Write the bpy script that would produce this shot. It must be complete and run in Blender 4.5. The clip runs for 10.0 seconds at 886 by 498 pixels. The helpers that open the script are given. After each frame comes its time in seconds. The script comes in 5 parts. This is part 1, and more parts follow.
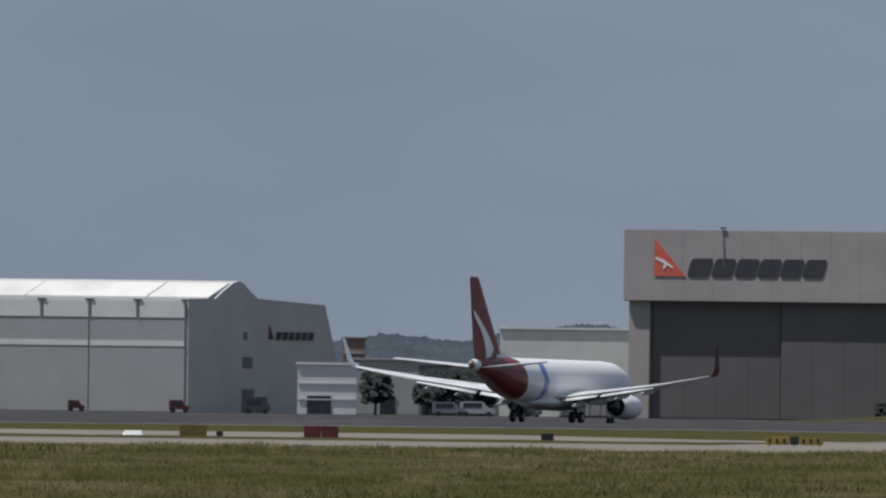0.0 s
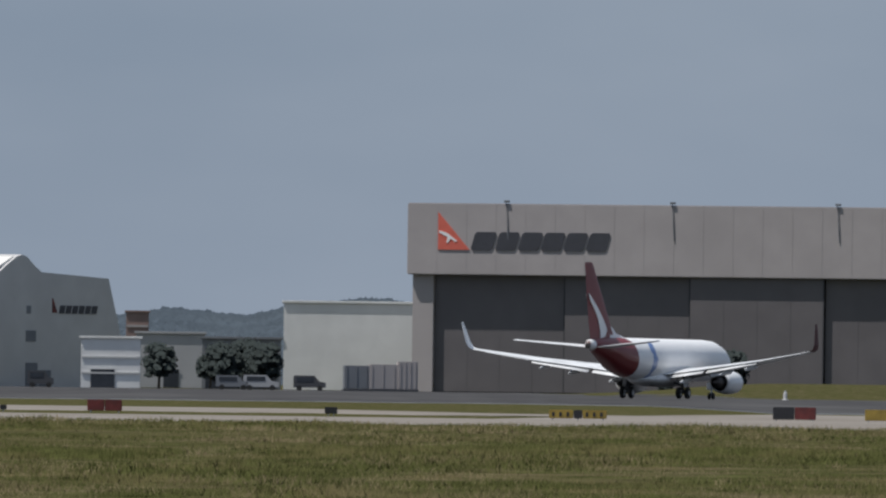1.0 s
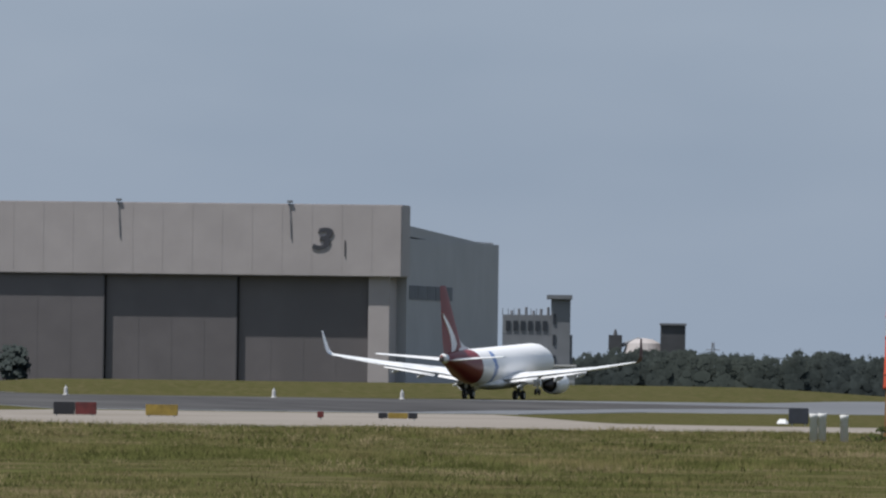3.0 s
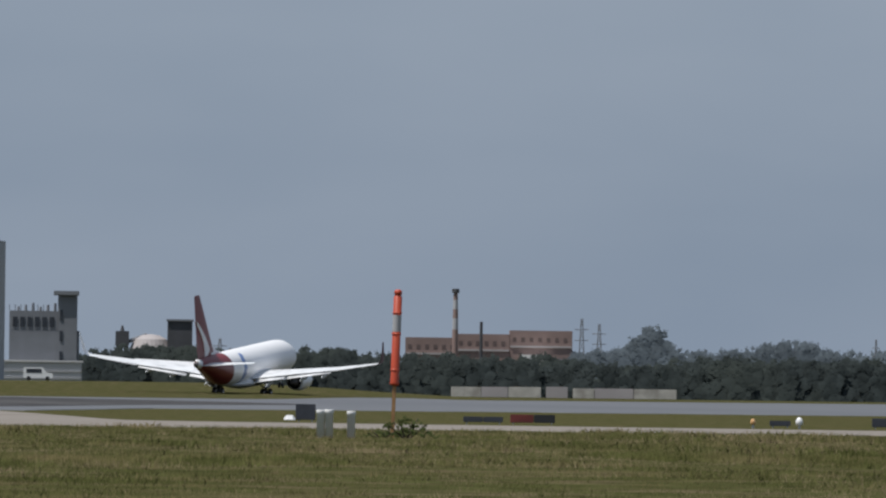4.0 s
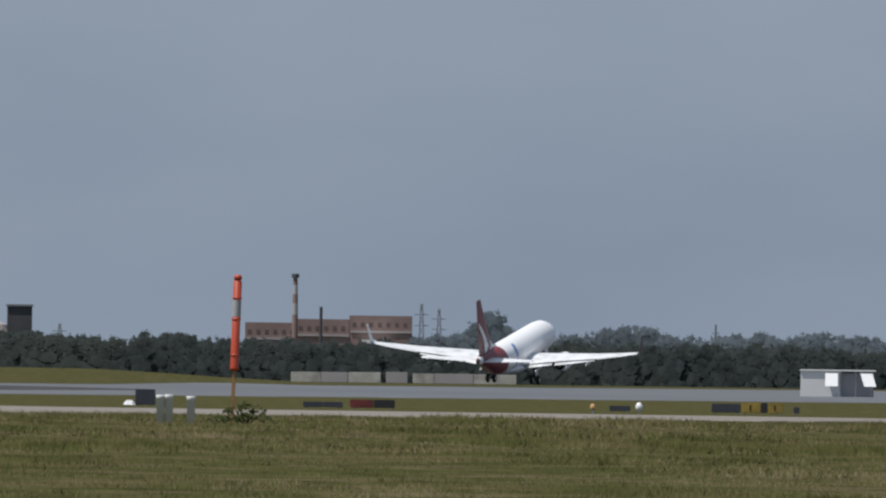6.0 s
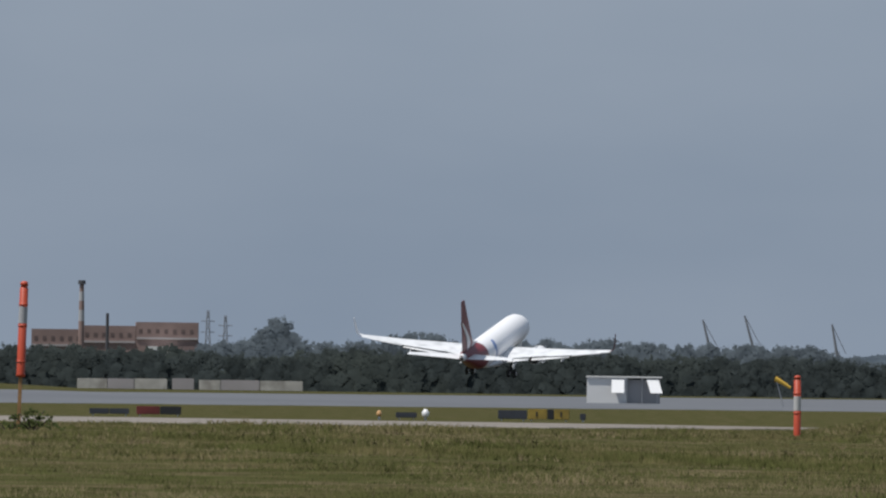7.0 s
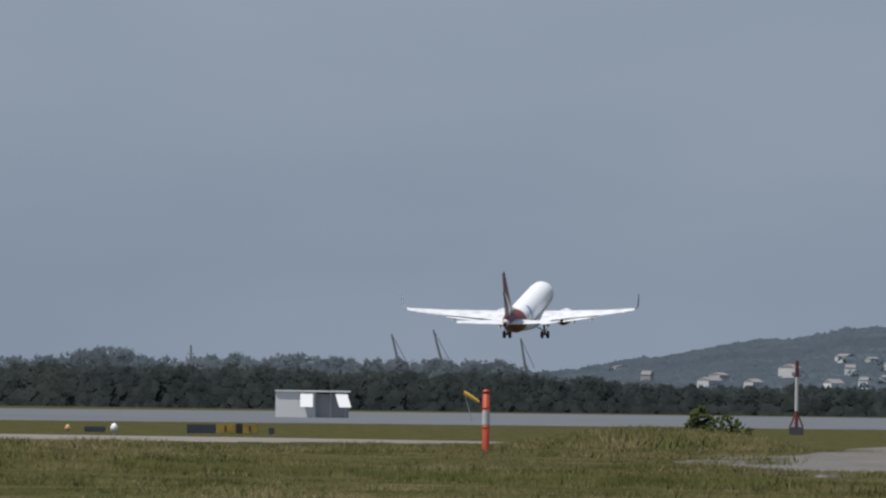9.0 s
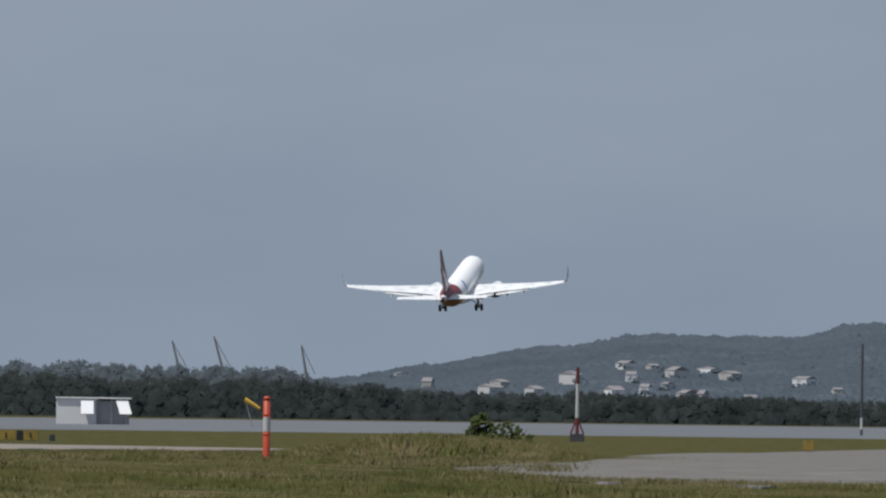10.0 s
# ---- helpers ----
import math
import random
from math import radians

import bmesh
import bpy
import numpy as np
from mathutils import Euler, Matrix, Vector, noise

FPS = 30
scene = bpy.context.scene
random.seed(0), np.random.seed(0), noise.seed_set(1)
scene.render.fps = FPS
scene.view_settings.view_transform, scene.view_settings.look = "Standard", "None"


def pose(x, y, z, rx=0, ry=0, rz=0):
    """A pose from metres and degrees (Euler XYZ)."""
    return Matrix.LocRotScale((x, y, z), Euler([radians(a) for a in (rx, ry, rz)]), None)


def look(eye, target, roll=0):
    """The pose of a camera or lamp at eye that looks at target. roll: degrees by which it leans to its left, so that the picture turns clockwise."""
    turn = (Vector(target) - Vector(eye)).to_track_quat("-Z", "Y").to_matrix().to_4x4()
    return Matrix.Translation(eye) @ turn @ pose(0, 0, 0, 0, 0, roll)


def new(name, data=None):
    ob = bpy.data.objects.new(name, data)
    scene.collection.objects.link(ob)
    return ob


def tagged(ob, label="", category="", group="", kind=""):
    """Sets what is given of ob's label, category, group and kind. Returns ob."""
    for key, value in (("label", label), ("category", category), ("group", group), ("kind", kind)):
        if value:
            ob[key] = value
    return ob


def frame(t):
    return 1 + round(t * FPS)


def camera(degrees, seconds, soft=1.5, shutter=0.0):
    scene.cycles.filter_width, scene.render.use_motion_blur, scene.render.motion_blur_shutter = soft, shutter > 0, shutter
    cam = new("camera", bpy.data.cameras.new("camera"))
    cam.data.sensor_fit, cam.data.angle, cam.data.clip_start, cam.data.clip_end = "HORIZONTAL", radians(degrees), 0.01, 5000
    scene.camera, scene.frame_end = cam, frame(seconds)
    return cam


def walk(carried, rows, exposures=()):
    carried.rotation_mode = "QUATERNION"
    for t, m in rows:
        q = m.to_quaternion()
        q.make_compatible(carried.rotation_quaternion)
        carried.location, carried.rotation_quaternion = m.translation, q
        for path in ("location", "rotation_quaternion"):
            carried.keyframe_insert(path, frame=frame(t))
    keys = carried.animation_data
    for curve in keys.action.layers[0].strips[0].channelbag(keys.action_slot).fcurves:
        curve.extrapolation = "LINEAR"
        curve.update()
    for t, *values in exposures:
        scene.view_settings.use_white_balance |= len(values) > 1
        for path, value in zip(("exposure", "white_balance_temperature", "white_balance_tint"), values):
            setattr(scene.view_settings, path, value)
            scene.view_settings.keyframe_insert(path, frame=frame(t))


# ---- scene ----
# ---- camera ----
EYE = 1.5
cam = camera(3.4547, 10.0, soft=2.3)
# seconds, bearing and tilt in degrees; a long lens panned by hand from one spot
PAN = [
    (0.0, -0.8520, 0.6081),
    (0.3, -0.7029, 0.5792),
    (0.4, -0.3007, 0.5757),
    (0.5, -0.1815, 0.5673),
    (0.6, -0.0889, 0.5586),
    (0.9, -0.0510, 0.5261),
    (1.0, -0.0067, 0.5156),
    (1.2, 0.1654, 0.4980),
    (1.5, 0.3244, 0.4759),
    (1.8, 0.8799, 0.4633),
    (1.9, 1.3889, 0.4700),
    (2.0, 1.6005, 0.4705),
    (2.1, 1.7040, 0.4730),
    (2.5, 1.7700, 0.4827),
    (2.6, 1.8074, 0.4898),
    (2.7, 2.1422, 0.5041),
    (3.0, 2.7986, 0.5314),
    (3.2, 3.3098, 0.5359),
    (4.3, 4.8558, 0.5385),
    (4.5, 4.8614, 0.5331),
    (5.0, 4.8296, 0.5227),
    (5.2, 4.8131, 0.5137),
    (6.3, 5.5518, 0.4892),
    (6.5, 5.6707, 0.4985),
    (6.8, 6.1133, 0.5208),
    (7.0, 6.1794, 0.5272),
    (7.3, 6.2632, 0.5228),
    (7.5, 6.2875, 0.5198),
    (7.7, 6.3051, 0.5222),
    (7.8, 6.6246, 0.5231),
    (8.0, 6.8108, 0.5233),
    (8.2, 6.8710, 0.5310),
    (8.3, 6.9153, 0.5379),
    (8.5, 7.1422, 0.5497),
    (8.8, 7.3489, 0.5833),
    (9.0, 7.3928, 0.5982),
    (9.3, 7.4632, 0.6090),
    (9.5, 7.6239, 0.6199),
    (9.8, 7.7494, 0.6315),
    (10.0, 8.2474, 0.6358),
]


def aim(bearing, tilt, roll=0.75):
    b, p = radians(bearing), radians(tilt)
    far = Vector((math.sin(b) * math.cos(p), math.cos(b) * math.cos(p), math.sin(p))) * 1000
    eye = Vector((0, 0, EYE))
    return look(eye, eye + far, roll)


LIGHT = [(0, -0.22), (0.5, -0.18), (1.0, 0.02), (1.5, 0.17), (2.0, 0.34), (2.5, 0.38), (3.2, 0.2), (4.5, 0.0), (10.0, 0.0)]
walk(cam, [(t, aim(b, p)) for t, b, p in PAN], exposures=LIGHT)

# ---- sky and sun ----
SUN_BEARING, SUN_HEIGHT = -110.0, 65.0
world = bpy.data.worlds.new("sky")
scene.world = world
world.use_nodes = True
wn, wl = world.node_tree.nodes, world.node_tree.links
sky = wn.new("ShaderNodeTexSky")
sky.sky_type, sky.sun_disc = "NISHITA", False
sky.sun_elevation, sky.sun_rotation = radians(SUN_HEIGHT), radians(SUN_BEARING)
sky_dim = wn.new("ShaderNodeMix")
sky_dim.data_type, sky_dim.blend_type = "RGBA", "MULTIPLY"
sky_dim.inputs["Factor"].default_value = 1.0
sky_dim.inputs["B"].default_value = (0.08, 0.08, 0.08, 1)
coord = wn.new("ShaderNodeTexCoord")
stretch = wn.new("ShaderNodeMapping")
stretch.inputs["Scale"].default_value = (16, 16, 48)
cloud = wn.new("ShaderNodeTexNoise")
cloud.inputs["Scale"].default_value, cloud.inputs["Detail"].default_value = 1.0, 4.0
ramp = wn.new("ShaderNodeValToRGB")
ramp.color_ramp.elements[0].position, ramp.color_ramp.elements[1].position = 0.3, 0.75
ramp.color_ramp.elements[0].color = (0.213, 0.276, 0.375, 1)
ramp.color_ramp.elements[1].color = (0.283, 0.342, 0.436, 1)
mix = wn.new("ShaderNodeMix")
mix.data_type = "RGBA"
mix.inputs["Factor"].default_value = 0.88
wl.new(sky.outputs[0], sky_dim.inputs["A"])
wl.new(coord.outputs["Generated"], stretch.inputs["Vector"])
wl.new(stretch.outputs[0], cloud.inputs["Vector"])
wl.new(cloud.outputs["Fac"], ramp.inputs[0])
wl.new(sky_dim.outputs["Result"], mix.inputs["A"])
wl.new(ramp.outputs[0], mix.inputs["B"])
wl.new(mix.outputs["Result"], wn["Background"].inputs["Color"])
wn["Background"].inputs["Strength"].default_value = 1.0

sun = new("sun", bpy.data.lights.new("sun", "SUN"))
sun.data.energy, sun.data.angle, sun.data.color = 4.4, radians(0.6), (1.0, 0.97, 0.93)
sb, sh = radians(SUN_BEARING), radians(SUN_HEIGHT)
toward = Vector((math.sin(sb) * math.cos(sh), math.cos(sb) * math.cos(sh), math.sin(sh)))
sun.matrix_world = look(toward * 100, (0, 0, 0))


# ---- materials ----
def mat(name, color, rough=0.7, metal=0.0, vary=0.12, size=1.0, bump=0.0, dirt=None, dirt_size=0.15, each=0.0, grain=(1, 1, 1)):
    """A surface with grain at one size, stains at another, and relief."""
    m = bpy.data.materials.new(name)
    m.use_nodes = True
    n, l = m.node_tree.nodes, m.node_tree.links
    b = n["Principled BSDF"]
    b.inputs["Roughness"].default_value, b.inputs["Metallic"].default_value = rough, metal
    if rough >= 0.85:
        b.inputs["Specular IOR Level"].default_value = 0.0
    c = n.new("ShaderNodeTexCoord")
    fine, wide = n.new("ShaderNodeTexNoise"), n.new("ShaderNodeTexNoise")
    fine.inputs["Scale"].default_value, fine.inputs["Detail"].default_value = size, 5.0
    wide.inputs["Scale"].default_value, wide.inputs["Detail"].default_value = dirt_size, 4.0
    lay = n.new("ShaderNodeMapping")
    lay.inputs["Scale"].default_value = grain
    l.new(c.outputs["Object"], lay.inputs["Vector"])
    for t in (fine, wide):
        l.new(lay.outputs[0], t.inputs["Vector"])
    r = n.new("ShaderNodeValToRGB")
    r.color_ramp.elements[0].position, r.color_ramp.elements[1].position = 0.3, 0.7
    r.color_ramp.elements[0].color = (*[v * (1 - vary) for v in color], 1)
    r.color_ramp.elements[1].color = (*[min(1, v * (1 + vary)) for v in color], 1)
    l.new(fine.outputs["Fac"], r.inputs[0])
    out = r.outputs[0]
    if dirt is None:
        dirt = [v * (1 - vary) for v in color]
    k = n.new("ShaderNodeValToRGB")
    k.color_ramp.elements[0].position, k.color_ramp.elements[1].position = 0.48, 0.68
    l.new(wide.outputs["Fac"], k.inputs[0])
    x = n.new("ShaderNodeMix")
    x.data_type = "RGBA"
    l.new(k.outputs[0], x.inputs["Factor"])
    l.new(out, x.inputs["A"])
    x.inputs["B"].default_value = (*dirt, 1)
    out = x.outputs["Result"]
    if each:
        info, g = n.new("ShaderNodeObjectInfo"), n.new("ShaderNodeNewGeometry")
        add = n.new("ShaderNodeMath")
        add.operation = "ADD"
        l.new(info.outputs["Random"], add.inputs[0])
        l.new(g.outputs["Random Per Island"], add.inputs[1])
        mp = n.new("ShaderNodeMapRange")
        mp.inputs["From Max"].default_value = 2.0
        mp.inputs["To Min"].default_value, mp.inputs["To Max"].default_value = 1 - each, 1 + each
        l.new(add.outputs[0], mp.inputs["Value"])
        hsv = n.new("ShaderNodeHueSaturation")
        l.new(mp.outputs[0], hsv.inputs["Value"])
        l.new(out, hsv.inputs["Color"])
        out = hsv.outputs[0]
    l.new(out, b.inputs["Base Color"])
    if bump:
        bp = n.new("ShaderNodeBump")
        bp.inputs["Strength"].default_value, bp.inputs["Distance"].default_value = 0.6, bump
        l.new(fine.outputs["Fac"], bp.inputs["Height"])
        l.new(bp.outputs[0], b.inputs["Normal"])
    return m


GRASS = mat("dry_grass_ground", (0.052, 0.054, 0.021), 0.95, 0, 0.5, 3.0, 0.0, (0.105, 0.084, 0.050), 0.9, grain=(1, 0.5, 1))
BLADE = mat("grass_blades", (0.072, 0.077, 0.028), 0.9, 0, 0.6, 3.0, 0, (0.150, 0.126, 0.064), 0.9, each=0.4, grain=(1, 0.3, 1))
STRAW = mat("dry_straw_blades", (0.205, 0.170, 0.100), 0.9, 0, 0.35, 2.2, 0, (0.140, 0.118, 0.064), 0.8, each=0.3, grain=(1, 0.2, 1))
WEED = mat("weed_leaves", (0.070, 0.088, 0.034), 0.85, 0, 0.3, 3.0, 0, None, 0.5, each=0.35)
ASPHALT = mat("worn_asphalt", (0.104, 0.106, 0.112), 0.58, 0, 0.16, 0.5, 0, (0.088, 0.089, 0.095), 0.02, grain=(1, 0.06, 1))
DARK_ASPHALT = mat("darker_asphalt", (0.060, 0.060, 0.063), 0.9, 0, 0.2, 0.3, 0, (0.082, 0.082, 0.084), 0.06, grain=(1, 0.05, 1))
CONCRETE = mat("pale_concrete", (0.215, 0.196, 0.178), 0.9, 0, 0.12, 0.3, 0, (0.15, 0.135, 0.115), 0.05)
DIRT = mat("bare_gravel", (0.145, 0.138, 0.132), 0.95, 0, 0.4, 2.5, 0.03, (0.115, 0.11, 0.10), 0.3)
FASCIA = mat("beige_cladding", (0.365, 0.335, 0.333), 0.7, 0, 0.05, 0.3, 0, (0.335, 0.308, 0.306), 0.08)
DOOR_DARK = mat("dark_taupe_sheeting", (0.124, 0.114, 0.118), 0.5, 0, 0.08, 0.3, 0, None, 0.1)
SIDE = mat("grey_side_cladding", (0.37, 0.372, 0.385), 0.7, 0, 0.06, 0.2, 0, None, 0.07)
WHITE_ROOF = mat("white_roof_sheeting", (0.74, 0.73, 0.70), 0.5, 0, 0.05, 0.3, 0, (0.6, 0.59, 0.57), 0.15)
PALE_WALL = mat("pale_grey_wall", (0.50, 0.495, 0.49), 0.75, 0, 0.06, 0.3, 0, None, 0.1)
WHITE_WALL = mat("off_white_wall", (0.70, 0.70, 0.69), 0.75, 0, 0.06, 0.3, 0, None, 0.1)
INK = mat("dark_blue_grey_lettering", (0.045, 0.047, 0.058), 0.6, 0, 0.1, 1.0)
RED = mat("livery_red", (0.165, 0.017, 0.019), 0.4, 0, 0.06, 0.5)
# RED darkened for the right winglet: its shade is put into the colour
SHADED_RED = mat("shaded_livery_red", (0.075, 0.014, 0.020), 0.45, 0, 0.06, 0.5)
SIGN_RED = mat("faded_red_sign", (0.15, 0.028, 0.026), 0.6, 0, 0.3, 3.0, 0, (0.075, 0.022, 0.022), 1.2)
SIGN_YELLOW = mat("yellow_sign", (0.31, 0.215, 0.04), 0.6, 0, 0.25, 3.0, 0, (0.20, 0.145, 0.04), 1.2)
SIGN_BLACK = mat("black_sign_backing", (0.022, 0.022, 0.026), 0.6, 0, 0.2, 2.0)
SIGN_BLUE = mat("dark_slate_sign", (0.045, 0.05, 0.065), 0.6, 0, 0.2, 2.0)
PAINT_WHITE = mat("gloss_white_paint", (0.80, 0.80, 0.80), 0.25, 0, 0.02, 0.5)
WING_GREY = mat("light_grey_wing_paint", (0.70, 0.71, 0.72), 0.35, 0, 0.04, 0.5, 0, (0.52, 0.53, 0.54), 0.6)
METAL = mat("bare_metal", (0.45, 0.45, 0.46), 0.35, 0.8, 0.1, 2.0)
HOT_METAL = mat("burnt_exhaust_metal", (0.10, 0.09, 0.085), 0.45, 0.7, 0.2, 2.0)
BLACK = mat("black_rubber", (0.02, 0.02, 0.02), 0.8, 0, 0.1, 5.0)
ORANGE = mat("orange_plastic", (0.44, 0.055, 0.02), 0.5, 0, 0.08, 4.0, 0, (0.40, 0.055, 0.02), 3.0)
WOOD = mat("weathered_timber", (0.34, 0.20, 0.10), 0.85, 0, 0.2, 6.0)
BRICK = mat("red_brown_brickwork", (0.265, 0.195, 0.178), 0.85, 0, 0.1, 0.3, 0, None, 0.1)
CREAM = mat("weathered_cream_concrete", (0.46, 0.44, 0.40), 0.85, 0, 0.15, 0.6, 0, (0.32, 0.30, 0.27), 0.4)
# Darker copy of BRICK for the factory windows, shade put into the colour
SHADED_BRICK = mat("painted_brick_shade", (0.15, 0.115, 0.11), 0.85)
# House colours muted towards the hill's tone, with distance haze put into them
RENDERED = mat("haze_muted_house_render", (0.40, 0.39, 0.37), 0.8, 0, 0.15, 0.5, 0, (0.28, 0.27, 0.26), 0.3)
TILED = mat("haze_muted_roof_tiles", (0.20, 0.19, 0.195), 0.8, 0, 0.2, 0.5, 0, (0.15, 0.14, 0.145), 0.3)
CEMENT = mat("grey_cement", (0.20, 0.21, 0.228), 0.85, 0, 0.1, 0.3, 0, None, 0.1)
DARK_STEEL = mat("dark_weathered_steel", (0.07, 0.072, 0.08), 0.7, 0.2, 0.15, 0.5)
WINDOW = mat("dark_window_glass", (0.035, 0.04, 0.05), 0.15)
LEAF = mat("dark_foliage", (0.046, 0.056, 0.056), 0.9, 0, 0.35, 0.45, 0, (0.060, 0.072, 0.066), 0.03, each=0.15)
# Leaf colours with distance haze mixed in: lighter for the apron, bluer for far woods
HAZY_LEAF = mat("haze_greyed_foliage", (0.078, 0.094, 0.092), 0.9, 0, 0.2, 0.6, 0, None, 0.1, each=0.08)
FAR_LEAF = mat("haze_tinted_foliage", (0.112, 0.136, 0.156), 0.95, 0, 0.25, 0.35, 0, None, 0.02, each=0.1)


def let_through(m, share):
    """Thin leaves and blades let part of the light through."""
    tree = m.node_tree
    skin = [n for n in tree.nodes if n.type == 'BSDF_PRINCIPLED'][0]
    out = [n for n in tree.nodes if n.type == 'OUTPUT_MATERIAL'][0]
    thin = tree.nodes.new("ShaderNodeBsdfTranslucent")
    mix = tree.nodes.new("ShaderNodeMixShader")
    colour = skin.inputs["Base Color"]
    if colour.links:
        tree.links.new(colour.links[0].from_socket, thin.inputs["Color"])
    else:
        thin.inputs["Color"].default_value = colour.default_value
    mix.inputs[0].default_value = share
    tree.links.new(skin.outputs[0], mix.inputs[1])
    tree.links.new(thin.outputs[0], mix.inputs[2])
    tree.links.new(mix.outputs[0], out.inputs["Surface"])


let_through(BLADE, 0.4)
let_through(STRAW, 0.4)
let_through(LEAF, 0.45)
let_through(HAZY_LEAF, 0.5)
let_through(FAR_LEAF, 0.4)
let_through(WEED, 0.35)

BARK = mat("grey_bark", (0.09, 0.075, 0.06), 0.9, 0, 0.2, 3.0)
# Blue distance haze is part of both hill colours
HILL_LEAF = mat("haze_tinted_hill_foliage", (0.072, 0.090, 0.108), 0.95, 0, 0.15, 0.05, 0, (0.060, 0.076, 0.094), 0.012, each=0.06)
HILL = mat("haze_tinted_hillside", (0.064, 0.080, 0.098), 1.0, 0, 0.1, 0.01, 0, None, 0.004)


# ---- building blocks ----
def mesh_of(name, bm, material, smooth=False):
    me = bpy.data.meshes.new(name)
    bmesh.ops.recalc_face_normals(bm, faces=bm.faces)
    if smooth:
        for f in bm.faces:
            f.smooth = True
    bm.to_mesh(me)
    bm.free()
    me.materials.append(material)
    return me


def part(name, bm, material, parent=None, label="", smooth=False):
    ob = new(name, mesh_of(name, bm, material, smooth))
    ob.parent = parent
    if label:
        ob["label"] = label
    return ob


def thing(name, m, label, category, group="", kind=""):
    ob = new(name)
    ob.matrix_world = m
    return tagged(ob, label, category, group, kind)


def box(bm, x0, x1, y0, y1, z0, z1, bevel=0.0):
    b = bm if not bevel else bmesh.new()
    v = [b.verts.new((x, y, z)) for z in (z0, z1) for y in (y0, y1) for x in (x0, x1)]
    for f in ((0, 1, 3, 2), (4, 6, 7, 5), (0, 4, 5, 1), (2, 3, 7, 6), (0, 2, 6, 4), (1, 5, 7, 3)):
        b.faces.new([v[i] for i in f])
    if bevel:
        bmesh.ops.bevel(b, geom=b.edges[:], offset=bevel, segments=2, affect="EDGES")
        merge(bm, b)
    return bm


def merge(bm, other):
    vs = {v: bm.verts.new(v.co) for v in other.verts}
    for f in other.faces:
        bm.faces.new([vs[v] for v in f.verts])
    other.free()


def loft(bm, rings, caps=True):
    """Skin through rings of equal count."""
    vs = [[bm.verts.new(p) for p in r] for r in rings]
    k = len(vs[0])
    for a, b in zip(vs, vs[1:]):
        for i in range(k):
            bm.faces.new((a[i], a[(i + 1) % k], b[(i + 1) % k], b[i]))
    if caps:
        bm.faces.new(vs[0][::-1])
        bm.faces.new(vs[-1])
    return bm


def tube(bm, a, b, ra, rb=None, k=10):
    a, b = Vector(a), Vector(b)
    rb = ra if rb is None else rb
    q = (b - a).to_track_quat("Z", "Y")
    ring = lambda c, r: [c + q @ Vector((r * math.cos(2 * math.pi * i / k), r * math.sin(2 * math.pi * i / k), 0)) for i in range(k)]
    return loft(bm, [ring(a, ra), ring(b, rb)])


def lathe_x(bm, rows, cy=0.0, cz=0.0, k=24, caps=True):
    """Rings (x, radius) turned round the x axis."""
    return loft(bm, [[(x, cy + r * math.cos(2 * math.pi * i / k), cz + r * math.sin(2 * math.pi * i / k)) for i in range(k)] for x, r in rows], caps)


def lathe_z(bm, rows, k=16, cx=0.0, cy=0.0):
    return loft(bm, [[(cx + r * math.cos(2 * math.pi * i / k), cy + r * math.sin(2 * math.pi * i / k), z) for i in range(k)] for z, r in rows])


def lie(d):
    """Height of the ground at a distance from the camera's spot."""
    table = ((0, 1.5), (40, 0.8), (58, 0.57), (124, 0.58), (176, 0.61), (310, 0.90), (433, 1.16), (590, 1.5), (9000, 1.5))
    for (a, p), (b, q) in zip(table, table[1:]):
        if d <= b:
            return EYE - (p + (q - p) * (d - a) / (b - a))
    return 0.0


def ease(x, a, b):
    k = min(1.0, max(0.0, (x - a) / (b - a)))
    return k * k * (3 - 2 * k)


def rise(bearing, d):
    """The ground swells behind the runway, in front of the large hangar and its right."""
    return 1.75 * ease(bearing, 0.5, 1.3) * (1 - ease(bearing, 3.9, 4.9)) * ease(d, 1560, 1850)


def bank(bearing, d):
    """A low rough bank where the gravel track bends."""
    return 0.16 * ease(bearing, 7.5, 8.2) * (1 - ease(bearing, 8.55, 8.85)) * ease(d, 225, 258) * (1 - ease(d, 285, 310))


def spot(bearing, d, z=None):
    b = radians(bearing)
    return Vector((d * math.sin(b), d * math.cos(b), lie(d) + rise(bearing, d) + bank(bearing, d) if z is None else z))


def facing(bearing, d, turn=0.0, z=None):
    """A pose on the ground: local x to the right as seen from the camera's spot, y away from it."""
    p = spot(bearing, d, z)
    return pose(p.x, p.y, p.z, 0, 0, -bearing + turn)


# ---- ground ----
def make_ground():
    bearings = [-180 + 10 * i for i in range(17)] + [-9.5 + 0.25 * i for i in range(120)] + [25 + 10 * i for i in range(16)]
    dists = [0.5, 10, 25, 40, 50, 58, 66, 76, 90, 105, 124, 150, 176, 200, 225, 240, 258, 272, 285, 298, 310, 350, 390, 433, 480, 530, 590, 700, 900, 1200, 1500, 1560, 1620, 1680, 1740, 1800, 1850, 2000, 2400, 3400, 4950]
    bm = bmesh.new()
    grid = [[bm.verts.new(spot(b, d)) for b in bearings] for d in dists]
    n = len(bearings)
    for a, b in zip(grid, grid[1:]):
        for i in range(n):
            bm.faces.new((a[i], a[(i + 1) % n], b[(i + 1) % n], b[i]))
    bm.faces.new(grid[0][::-1])
    tagged(part("ground", bm, GRASS), "dry green and straw coloured airfield grass", "grass", kind="structure")


